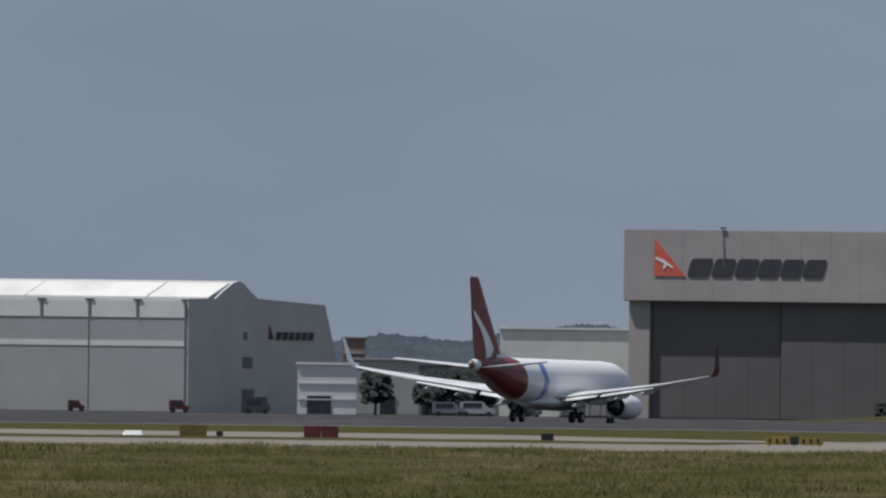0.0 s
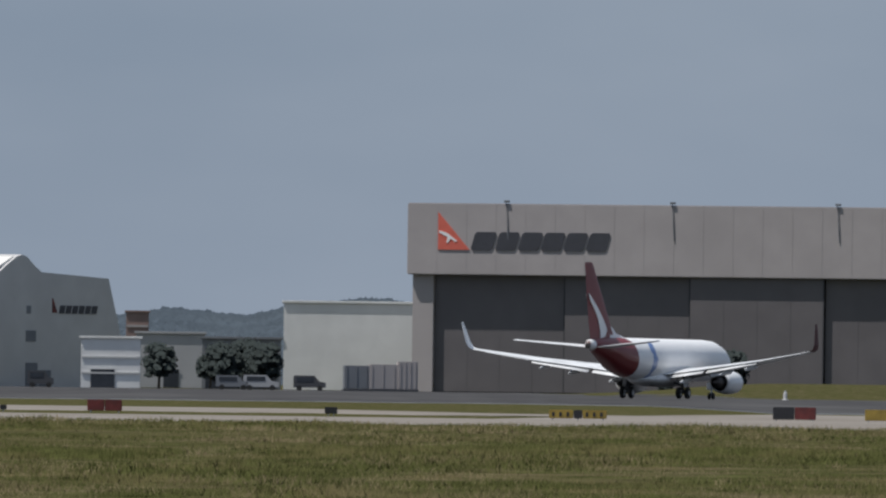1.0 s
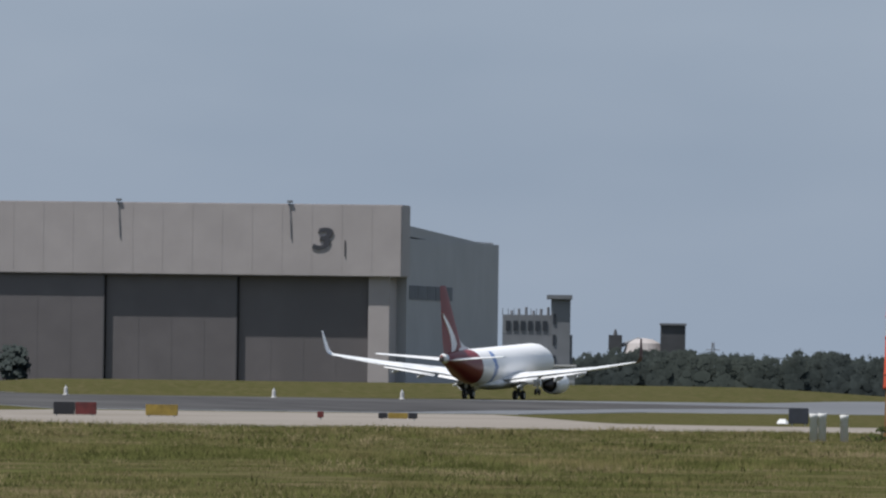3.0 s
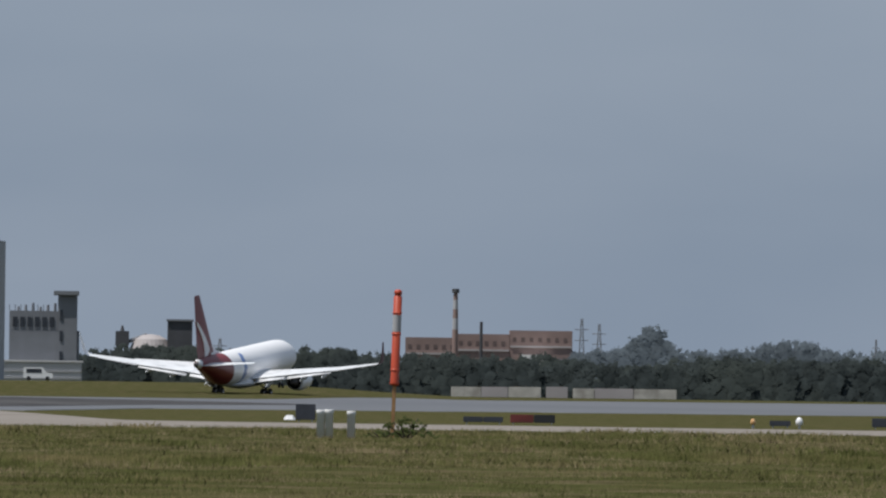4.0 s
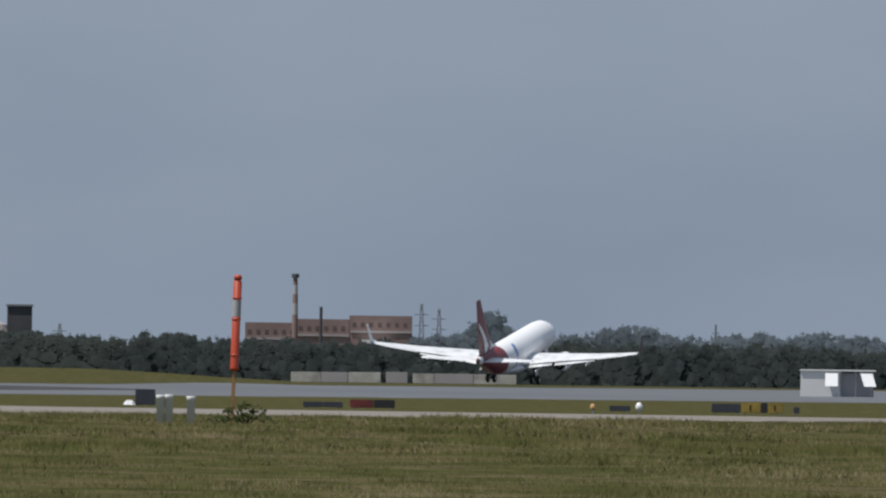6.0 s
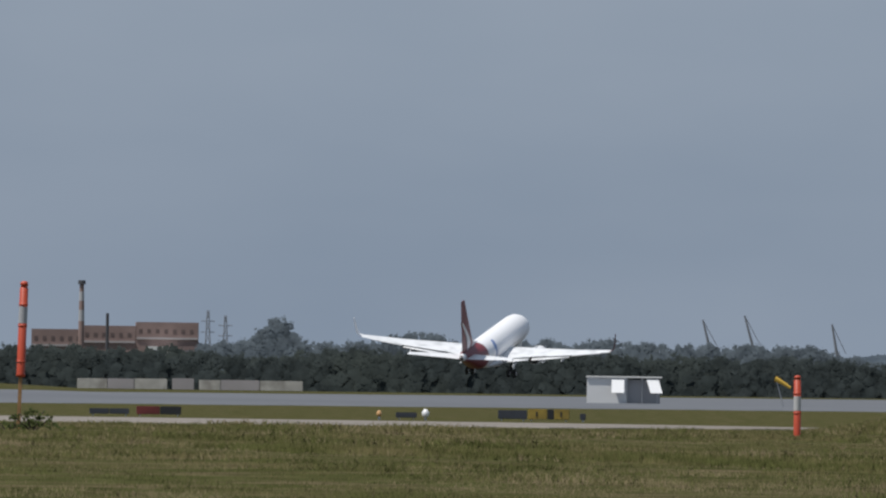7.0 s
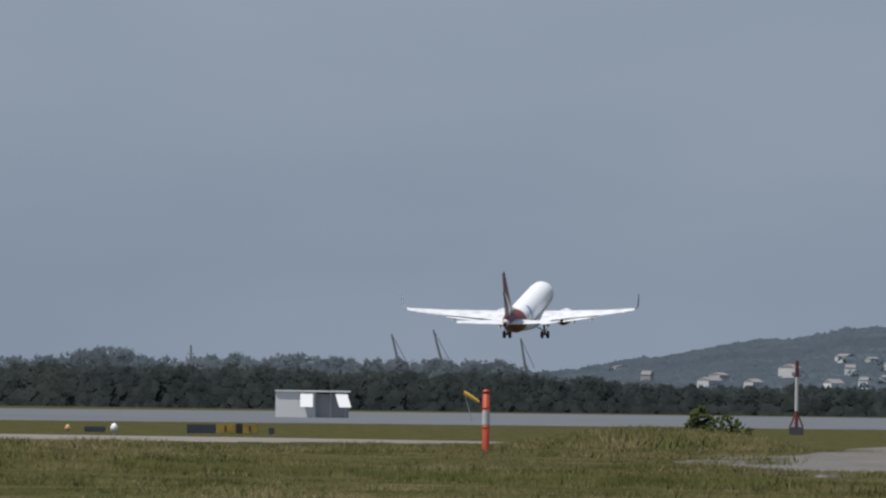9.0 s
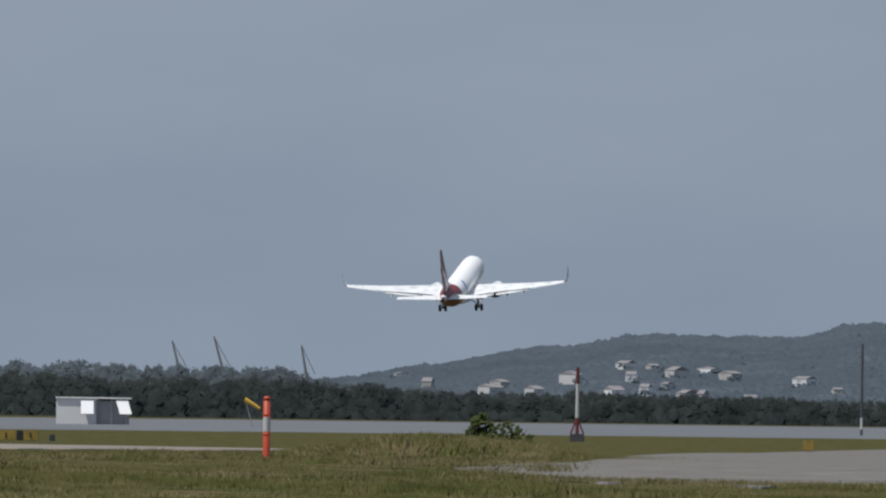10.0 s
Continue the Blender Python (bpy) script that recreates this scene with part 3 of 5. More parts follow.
def clump(verts, faces, c, r, n, rng):
    """A leafy tuft: an uneven core with n small leaf blades lying over it."""
    i = len(verts)
    verts += [c + Vector((v.x, v.y, v.z * 0.8)) * r * rng.uniform(0.6, 0.85) for v in ICO_V]
    faces += [tuple(i + k for k in f) for f in ICO_F]
    for _ in range(n):
        o = Vector((rng.gauss(0, 1), rng.gauss(0, 1), rng.gauss(0.2, 1))).normalized()
        q = (o + Vector((rng.gauss(0, 0.35), rng.gauss(0, 0.35), rng.gauss(0, 0.35)))).normalized()
        a = q.orthogonal().normalized()
        b = q.cross(a)
        t = rng.uniform(0, 6.28)
        a, b = a * math.cos(t) + b * math.sin(t), b * math.cos(t) - a * math.sin(t)
        s = r * rng.uniform(0.18, 0.36)
        i = len(verts)
        p = c + Vector((o.x, o.y, o.z * 0.8)) * r * rng.uniform(0.75, 1.1)
        verts += [p + a * s, p + b * s * 0.7, p - a * s, p - b * s * 0.7]
        faces.append((i, i + 1, i + 2, i + 3))


def leafy(name, verts, faces, material):
    me = bpy.data.meshes.new(name)
    me.from_pydata([tuple(v) for v in verts], [], faces)
    me.materials.append(material)
    return me


def leaf(verts, faces, p, n, s, rng):
    """One leaf spray at p, facing n."""
    n = (n.normalized() + Vector((rng.gauss(0, 0.13), rng.gauss(0, 0.13), rng.gauss(0, 0.13)))).normalized()
    a = n.orthogonal().normalized()
    b = n.cross(a)
    t = rng.uniform(0, 6.28)
    a, b = a * math.cos(t) + b * math.sin(t), b * math.cos(t) - a * math.sin(t)
    i = len(verts)
    verts += [p + a * s, p + b * s * 0.75, p - a * s * 0.9, p - b * s * 0.7]
    faces.append((i, i + 1, i + 2, i + 3))


def soften(me, way):
    """Shade foliage as one mass: every vertex normal leans towards the given way."""
    me.polygons.foreach_set("use_smooth", [True] * len(me.polygons))
    lean = np.random.RandomState(2).normal(0, 0.12, (len(me.vertices), 3)) + np.array(Vector(way).normalized())
    me.normals_split_custom_set_from_vertices((lean / np.linalg.norm(lean, axis=1)[:, None]).tolist())
    return me


def wood(name, rows, d0, d1, material, label, seed, size=1.0, rank=3):
    """A belt of trees: rows of bearing and height of the tops. Each crown is a heap of uneven leafy tufts."""
    rng = random.Random(seed)
    verts, faces, out = [], [], []

    def tuft(c, r, way):
        i = len(verts)
        for v in ICO_V:
            k = r * rng.uniform(0.75, 1.15)
            verts.append(c + Vector((v.x * k, v.y * k * 0.12, v.z * k * 0.85)))
            out.append((way * 0.45 + v * 0.12 + Vector((0, -0.5, 0.55))).normalized())
        faces.extend((i + f[0], i + f[1], i + f[2]) for f in ICO_F)
        for _ in range(5):
            o = Vector((rng.gauss(0, 1), rng.gauss(-0.1, 0.15), rng.gauss(0.3, 1))).normalized()
            p = c + o * r * rng.uniform(0.9, 1.35)
            q = 0.16 * size * rng.uniform(0.7, 1.5)
            i = len(verts)
            verts.extend((p + Vector((q, 0, q * rng.uniform(-1, 1))), p + Vector((0, 0, q)), p - Vector((q, 0, q * rng.uniform(-1, 1)))))
            out.extend([(way * 0.45 + Vector((0, -0.5, 0.55))).normalized()] * 3)
            faces.append((i, i + 1, i + 2))

    for k in range(rank):
        d = d0 + (d1 - d0) * k / max(1, rank - 1)
        q, q1 = d * radians(rows[0][0]), d * radians(rows[-1][0])
        while q < q1:
            b = math.degrees(q / d)
            for (b0, h0), (b1, h1) in zip(rows, rows[1:]):
                if b0 <= b <= b1:
                    h = h0 + (h1 - h0) * (b - b0) / (b1 - b0)
                    break
            swell = noise.noise(Vector((q * 0.06, seed, k * 3.1)))
            top = h * (0.86 + 0.16 * swell + rng.uniform(-0.10, 0.07) - 0.05 * (rank - 1 - k))
            wide = rng.uniform(1.3, 3.0) * size
            deep = d + rng.uniform(-0.8, 0.8)
            tall = min(top * 0.55, wide * rng.uniform(0.8, 1.15))
            heart = spot(b, deep, top - tall)
            for _ in range(int(22 * wide / size) + 6):
                o = Vector((rng.gauss(0, 1), -abs(rng.gauss(0, 0.6)), rng.gauss(0.25, 0.9))).normalized()
                f = rng.uniform(0.3, 1.0)
                tuft(heart + Vector((o.x * wide, o.y * wide * 0.06, o.z * tall)) * f, rng.uniform(0.2, 0.5) * size, o)
            # the skirt below the crown, down to the ground
            z = top - tall * 1.5
            while z > -0.6:
                for _ in range(3):
                    o = Vector((rng.gauss(0, 0.5), -1, rng.gauss(0.1, 0.3))).normalized()
                    tuft(spot(b, deep - wide * 0.2, z) + Vector((rng.uniform(-wide, wide) * 0.9, rng.uniform(-0.06, 0.06), 0)), rng.uniform(0.7, 1.3) * size, o)
                z -= 0.8 * size
            q += wide * rng.uniform(0.55, 0.95)
    me = leafy(name, verts, faces, material)
    me.polygons.foreach_set("use_smooth", [True] * len(faces))
    me.normals_split_custom_set_from_vertices([tuple(v) for v in out])
    return tagged(new(name, me), label, "trees", kind="stuff")


wood("woods", [(deg(2235), 8.0), (deg(2500), 9.0), (deg(2900), 8.6), (deg(3100), 7.8), (deg(3300), 6.8), (deg(3420), 8.4), (deg(4300), 7.6), (deg(4500), 5.8), (deg(5600), 5.0)], 2450, 2530, LEAF, "dense dark green belt of trees", 3, 1.0, 2)
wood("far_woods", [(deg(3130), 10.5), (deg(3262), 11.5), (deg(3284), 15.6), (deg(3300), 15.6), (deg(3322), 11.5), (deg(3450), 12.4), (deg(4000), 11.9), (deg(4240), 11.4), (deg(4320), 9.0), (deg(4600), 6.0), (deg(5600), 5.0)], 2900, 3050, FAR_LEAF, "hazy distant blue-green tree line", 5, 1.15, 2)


def hill(name, rows, d0, d1, material, label, seed):
    """A ridge: rows of bearing and height of the crest."""
    bm = bmesh.new()
    lines = []
    b = rows[0][0]
    while b <= rows[-1][0]:
        for (b0, h0), (b1, h1) in zip(rows, rows[1:]):
            if b0 <= b <= b1:
                k = (b - b0) / (b1 - b0)
                k = k * k * (3 - 2 * k)
                top = h0 + (h1 - h0) * k
                break
        line = []
        for i in range(9):
            s = i / 8
            q = b * 55
            jag = 0.5 * noise.noise(Vector((q * 0.3, i * 0.3, seed)))
            line.append(bm.verts.new(spot(b, d0 + (d1 - d0) * s, top * math.sin(s * math.pi / 2) + jag * (0.3 + s))))
        p = spot(b, d1 + 150, -1)
        line.append(bm.verts.new(p))
        lines.append(line)
        b += 0.004
    for a, c in zip(lines, lines[1:]):
        for i in range(9):
            bm.faces.new((a[i], a[i + 1], c[i + 1], c[i]))
    return tagged(part(name, bm, material, smooth=True), label, "hill", kind="structure")


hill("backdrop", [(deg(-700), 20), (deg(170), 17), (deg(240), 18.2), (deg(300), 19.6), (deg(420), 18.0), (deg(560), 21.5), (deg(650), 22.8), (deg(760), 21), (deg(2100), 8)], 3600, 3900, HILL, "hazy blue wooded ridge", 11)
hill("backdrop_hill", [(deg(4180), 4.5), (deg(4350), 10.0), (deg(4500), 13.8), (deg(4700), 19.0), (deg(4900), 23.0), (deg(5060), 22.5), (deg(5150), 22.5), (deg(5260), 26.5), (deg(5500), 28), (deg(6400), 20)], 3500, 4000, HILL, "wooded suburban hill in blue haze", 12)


def crest(rows, b):
    for (b0, h0), (b1, h1) in zip(rows, rows[1:]):
        if b0 <= b <= b1:
            return h0 + (h1 - h0) * ease(b, b0, b1)
    return 0.0


def wooded_crest(name, rows, d0, d1, label, seed):
    """Trees over the face of a ridge and along its crest."""
    rng = random.Random(seed)
    verts, faces = [], []
    for _ in range(int((rows[-1][0] - rows[0][0]) * 3600)):
        b = rng.uniform(rows[0][0], rows[-1][0])
        s = rng.uniform(0.05, 1.0)
        r = rng.uniform(0.8, 1.7)
        z = crest(rows, b) * math.sin(s * math.pi / 2)
        z += 0.7 * noise.noise(Vector((b * 14, s * 5, seed))) + 0.5 * noise.noise(Vector((b * 40, s * 9, seed)))
        leaf(verts, faces, spot(b, d0 + (d1 - d0) * s - 4, z), Vector((0.2 * noise.noise(Vector((b * 20, s * 12, seed))), -0.7, 0.7)), r * 0.7, rng)
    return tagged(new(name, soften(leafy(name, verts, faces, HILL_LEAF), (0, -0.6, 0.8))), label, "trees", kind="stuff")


HILL_ROWS = [(deg(4180), 4.5), (deg(4350), 10.0), (deg(4500), 13.8), (deg(4700), 19.0), (deg(4900), 23.0), (deg(5060), 22.5), (deg(5150), 22.5), (deg(5260), 26.5), (deg(5500), 28), (deg(6400), 20)]
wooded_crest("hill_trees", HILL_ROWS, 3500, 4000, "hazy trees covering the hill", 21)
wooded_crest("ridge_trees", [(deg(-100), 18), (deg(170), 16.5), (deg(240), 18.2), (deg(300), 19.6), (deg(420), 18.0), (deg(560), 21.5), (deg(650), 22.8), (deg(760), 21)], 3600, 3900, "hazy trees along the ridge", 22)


# ---- the airliner ----
def ring(x, w, h, z, k=28):
    return [(x, w * math.cos(2 * math.pi * i / k), z + h * math.sin(2 * math.pi * i / k)) for i in range(k)]


def foil(x_le, chord, y, z, thick, twist=0.0, n=9):
    """A wing section in the plane y: a closed ring from the trailing edge over the top and back."""
    top, low = [], []
    for i in range(n):
        s = 0.5 - 0.5 * math.cos(math.pi * i / (n - 1))
        t = thick * chord * (1.48 * math.sqrt(s) - 0.63 * s - 1.76 * s * s + 1.42 * s ** 3 - 0.51 * s ** 4)
        top.append((x_le - s * chord, y, z + t * 1.1 - twist * s))
        low.append((x_le - s * chord, y, z - t * 0.75 - twist * s))
    return top[::-1] + low[1:-1]


def livery():
    """Gloss white with a red rear, the edge leaning back towards the top, and a pale blue splash."""
    m = mat("white_and_red_livery", (0.80, 0.80, 0.81), 0.4, 0, 0.015, 0.5)
    n, l = m.node_tree.nodes, m.node_tree.links
    b = n["Principled BSDF"]
    base = b.inputs["Base Color"].links[0].from_socket
    c = n.new("ShaderNodeTexCoord")
    sx = n.new("ShaderNodeSeparateXYZ")
    l.new(c.outputs["Object"], sx.inputs[0])

    def math_node(op, a, bb):
        k = n.new("ShaderNodeMath")
        k.operation = op
        for i, v in enumerate((a, bb)):
            if isinstance(v, (int, float)):
                k.inputs[i].default_value = v
            else:
                l.new(v, k.inputs[i])
        return k.outputs[0]

    lean = math_node("MULTIPLY", math_node("SUBTRACT", sx.outputs["Z"], 3.2), 0.22)
    red = math_node("LESS_THAN", math_node("ADD", sx.outputs["X"], lean), -9.0)
    wave = n.new("ShaderNodeTexNoise")
    wave.inputs["Scale"].default_value = 0.9
    l.new(c.outputs["Object"], wave.inputs["Vector"])
    off = math_node("ADD", sx.outputs["X"], math_node("MULTIPLY", math_node("SUBTRACT", wave.outputs["Fac"], 0.5), 1.9))
    splash = math_node("LESS_THAN", math_node("ABSOLUTE", math_node("ADD", off, 5.0), 0), 0.5)
    low = math_node("LESS_THAN", sx.outputs["Z"], 5.4)
    x1 = n.new("ShaderNodeMix")
    x1.data_type = "RGBA"
    l.new(math_node("MULTIPLY", splash, low), x1.inputs["Factor"])
    l.new(base, x1.inputs["A"])
    x1.inputs["B"].default_value = (0.13, 0.22, 0.46, 1)
    x2 = n.new("ShaderNodeMix")
    x2.data_type = "RGBA"
    l.new(red, x2.inputs["Factor"])
    l.new(x1.outputs["Result"], x2.inputs["A"])
    x2.inputs["B"].default_value = (0.165, 0.017, 0.019, 1)
    l.new(x2.outputs["Result"], b.inputs["Base Color"])
    return m


def make_airliner():
    """Nose towards +x, left wing towards +y, the origin on the ground between the main wheels."""
    a = thing("airliner", pose(0, 1400, 0), "white twin-engine airliner with red tail, wheels down", "airliner")
    bm = bmesh.new()
    body = ((19.6, 0.05, 0.05, 3.05), (19.3, 0.42, 0.4, 3.08), (18.6, 0.85, 0.82, 3.15), (17.4, 1.3, 1.32, 3.28), (16.2, 1.6, 1.68, 3.4), (14.6, 1.82, 1.93, 3.5), (12.8, 1.88, 2.0, 3.52), (8, 1.88, 2.0, 3.52), (2, 1.88, 2.0, 3.52), (-4, 1.88, 2.0, 3.52), (-6.5, 1.87, 1.98, 3.54), (-9, 1.78, 1.86, 3.66), (-11.5, 1.55, 1.60, 3.90), (-13.8, 1.2, 1.15, 4.32), (-15.8, 0.84, 0.82, 4.58), (-17.4, 0.5, 0.52, 4.78), (-18.3, 0.28, 0.34, 4.86))
    loft(bm, [ring(x, w, h, z + 0.2) for x, w, h, z in body])
    gears = []
    LIV = livery()
    fus = part("fuselage", bm, LIV, a, "white fuselage with red rear", smooth=True)
    bm = bmesh.new()
    lathe_x(bm, ((-18.31, 0.27), (-18.5, 0.24), (-18.52, 0.15)), 0, 4.86, 16)
    part("exhaust_pipe", bm, HOT_METAL, fus, "dark auxiliary exhaust")
    bm = bmesh.new()
    loft(bm, [ring(x, w + 0.02, h + 0.02, z + 0.2) for x, w, h, z in ((-17.35, 0.51, 0.53, 4.77), (-17.8, 0.40, 0.43, 4.82), (-18.3, 0.28, 0.34, 4.86))])
    part("tail_cone", bm, PAINT_WHITE, fus, "white tail cone", smooth=True)
    bm = bmesh.new()
    loft(bm, [ring(x, w, h, z) for x, w, h, z in ((8.0, 0.5, 0.2, 1.75), (6.0, 1.5, 0.5, 1.75), (2.0, 2.0, 0.68, 1.78), (-2.0, 1.95, 0.66, 1.8), (-4.5, 1.2, 0.4, 1.85), (-6.0, 0.5, 0.15, 1.85))])
    part("belly_fairing", bm, WING_GREY, a, smooth=True)
    # fin with its fillet
    bm = bmesh.new()

    def fin_ring(x_le, chord, z, thick):
        return [(x, y, z) for x, y in [(p[0], p[2]) for p in foil(x_le, chord, 0, 0, thick)]]

    loft(bm, [fin_ring(-10.6, 6.9, 5.0, 0.05), fin_ring(-12.3, 5.9, 6.9, 0.05), fin_ring(-14.8, 4.0, 9.8, 0.05), fin_ring(-17.15, 2.2, 12.55, 0.05), fin_ring(-17.5, 1.65, 12.75, 0.03)])
    fin = part("fin", bm, RED, a, "red tail fin with white stripe")
    bm = bmesh.new()
    loft(bm, [[(-6.6, -0.03, 5.3), (-6.6, 0.03, 5.3), (-6.5, 0, 5.45)], [(-10.5, -0.12, 5.3), (-10.5, 0.12, 5.3), (-10.7, 0, 6.1)], [(-12.9, -0.2, 5.3), (-12.9, 0.2, 5.3), (-12.4, 0, 6.9)]])
    part("fin_fillet", bm, PAINT_WHITE, fin, "white dorsal fillet")
    for s in (-1, 1):
        bm = bmesh.new()
        shape = ((-18.5, 9.8), (-17.2, 9.1), (-15.9, 8.3), (-14.5, 7.3), (-13.6, 6.4), (-14.2, 5.75), (-15.3, 5.6), (-15.4, 6.3), (-15.9, 7.3), (-16.8, 8.2), (-18.3, 9.3))
        loft(bm, [[(x, s * 0.165, z) for x, z in shape], [(x, s * 0.06, z) for x, z in shape]])
        part("fin_stripe", bm, PAINT_WHITE, fin, "white curved stripe")
    for s in (-1, 1):
        # wing
        bm = bmesh.new()
        secs = ((6.4, 8.1, 1.4, 2.25, 0.14), (4.1, 6.0, 5.8, 2.85, 0.125), (0.75, 3.9, 11.6, 3.62, 0.115), (-2.6, 1.65, 17.1, 4.55, 0.11))
        loft(bm, [foil(x, c, s * y, z, t) for x, c, y, z, t in secs])
        w = part("wing", bm, WING_GREY, a, "light grey swept wing")
        bm = bmesh.new()
        rings = []
        for x, c, y, z, t in ((-2.6, 1.65, 17.1, 4.55, 0.1), (-2.8, 1.5, 17.45, 4.75, 0.1), (-3.2, 1.25, 17.66, 5.2, 0.09), (-3.8, 0.95, 17.82, 6.2, 0.08), (-4.45, 0.55, 17.95, 7.15, 0.08)):
            up = 0.0 if z < 4.6 else (0.6 if z < 4.8 else 1.0)
            r = foil(x, c, 0, 0, t)
            rings.append([(px, s * (y - pz * up), z + pz * (1 - up)) for px, _, pz in r])
        loft(bm, rings)
        part("winglet", bm, PAINT_WHITE if s > 0 else SHADED_RED, w, "upturned white winglet" if s > 0 else "upturned red winglet with shade in its colour")
        # flaps set for take-off
        for y0, y1, x0, x1, c0, c1, z0, z1 in ((2.2, 5.6, -1.55, -1.7, 1.35, 1.2, 2.28, 2.74), (6.0, 11.4, -1.85, -3.0, 1.15, 0.85, 2.74, 3.53)):
            bm = bmesh.new()
            loft(bm, [foil(x0 + 0.5, c0, s * y0, z0 + 0.05, 0.11, 0.3 * c0), foil(x1 + 0.5, c1, s * y1, z1 + 0.05, 0.11, 0.3 * c1)])
            part("flap", bm, WING_GREY, w, smooth=True)
        bm = bmesh.new()
        loft(bm, [foil(-2.8, 0.55, s * 11.7, 3.56, 0.1), foil(-3.75, 0.4, s * 15.8, 4.29, 0.1)])
        part("aileron", bm, WING_GREY, w)
        for y, x, z in ((3.6, -1.2, 1.95), (7.7, -1.3, 2.72), (10.4, -1.9, 3.2)):
            bm = bmesh.new()
            loft(bm, [[(x + dx, s * y + r * 0.16 * math.cos(q * math.pi / 4), z - 0.12 + dz + r * 0.26 * math.sin(q * math.pi / 4)) for q in range(8)] for dx, r, dz in ((1.9, 0.1, 0.1), (1.1, 0.8, 0), (0.0, 1.0, -0.05), (-1.1, 0.7, -0.2), (-1.9, 0.1, -0.3))])
            part("flap_fairing", bm, WING_GREY, w, smooth=True)
        # tailplane
        bm = bmesh.new()
        loft(bm, [foil(-13.6, 3.9, s * 0.4, 4.75, 0.09), foil(-18.0, 1.6, s * 7.1, 5.35, 0.09)])
        part("tailplane", bm, WING_GREY, a, "light grey tailplane")
        # engine
        bm = bmesh.new()
        lathe_x(bm, ((8.55, 0.86), (8.62, 0.93), (8.5, 1.02), (7.6, 1.12), (6.4, 1.13), (5.2, 1.02), (4.5, 0.9), (4.5, 0.84), (5.4, 0.86)), s * 4.83, 1.62, 28, False)
        e = part("nacelle", bm, PAINT_WHITE, a, "white engine nacelle", smooth=True)
        bm = bmesh.new()
        lathe_x(bm, ((7.7, 0.86), (7.72, 0.5), (8.1, 0.18), (8.3, 0.02)), s * 4.83, 1.62, 24)
        part("fan", bm, HOT_METAL, e, "dark fan and spinner", smooth=True)
        bm = bmesh.new()
        lathe_x(bm, ((5.3, 0.86), (5.25, 0.6), (4.2, 0.55), (3.4, 0.42), (3.35, 0.36), (3.0, 0.2), (2.6, 0.04)), s * 4.83, 1.62, 24)
        part("exhaust_cone", bm, HOT_METAL, e, "dark exhaust nozzle and plug", smooth=True)
        bm = bmesh.new()
        loft(bm, [[(8.0, s * 4.83 - 0.05, 2.6), (8.0, s * 4.83 + 0.05, 2.6), (8.0, s * 4.83, 2.72)], [(5.5, s * 4.83 - 0.17, 2.3), (5.5, s * 4.83 + 0.17, 2.3), (5.5, s * 4.83, 2.95)], [(2.0, s * 4.83 - 0.12, 2.1), (2.0, s * 4.83 + 0.12, 2.1), (2.0, s * 4.83, 2.8)]])
        part("pylon", bm, WING_GREY, e)
        # main gear
        bm = bmesh.new()
        tube(bm, (0, s * 2.86, 0.56), (0.15, s * 2.7, 2.3), 0.13, 0.16, 12)
        tube(bm, (0, s * 2.36, 0.56), (0, s * 3.36, 0.56), 0.09, 0.09, 10)
        tube(bm, (0.1, s * 2.8, 1.1), (0.1, s * 1.3, 1.9), 0.08, 0.08, 8)
        tube(bm, (-0.1, s * 2.84, 0.7), (-0.45, s * 2.84, 1.1), 0.05, 0.05, 8)
        tube(bm, (-0.45, s * 2.84, 1.1), (-0.1, s * 2.8, 1.5), 0.05, 0.05, 8)
        g = part("main_gear", bm, DARK_STEEL, a, "main gear leg with twin wheels")
        gears.append(g)
        for off in (-0.43, 0.43):
            bm = bmesh.new()
            y = s * 2.86 + off
            k = 24
            loft(bm, [[(r * math.cos(2 * math.pi * i / k), y + dy, 0.565 + r * math.sin(2 * math.pi * i / k)) for i in range(k)] for dy, r in ((-0.2, 0.3), (-0.2, 0.44), (-0.13, 0.54), (0, 0.565), (0.13, 0.54), (0.2, 0.44), (0.2, 0.3))])
            part("tyre", bm, BLACK, g, "black tyre", smooth=True)
            bm = bmesh.new()
            tube(bm, (0, y - 0.21, 0.565), (0, y + 0.21, 0.565), 0.28, 0.28, 16)
            part("rim", bm, METAL, g)
        bm = bmesh.new()
        box(bm, -0.5, 0.55, s * 3.12 - 0.02, s * 3.12 + 0.02, 1.15, 2.25, 0.01)
        part("gear_door", bm, WING_GREY, g)
    # nose gear
    bm = bmesh.new()
    tube(bm, (15.6, 0, 0.34), (15.75, 0, 1.9), 0.09, 0.11, 12)
    tube(bm, (15.6, -0.3, 0.34), (15.6, 0.3, 0.34), 0.05, 0.05, 8)
    tube(bm, (15.65, 0, 0.9), (16.7, 0, 1.75), 0.05, 0.05, 8)
    g = part("nose_gear", bm, METAL, a, "nose gear leg with twin wheels")
    for off in (-0.2, 0.2):
        bm = bmesh.new()
        k = 20
        loft(bm, [[(15.6 + r * math.cos(2 * math.pi * i / k), off + dy, 0.345 + r * math.sin(2 * math.pi * i / k)) for i in range(k)] for dy, r in ((-0.1, 0.2), (-0.09, 0.3), (0, 0.345), (0.09, 0.3), (0.1, 0.2))])
        part("tyre", bm, BLACK, g, "black tyre", smooth=True)
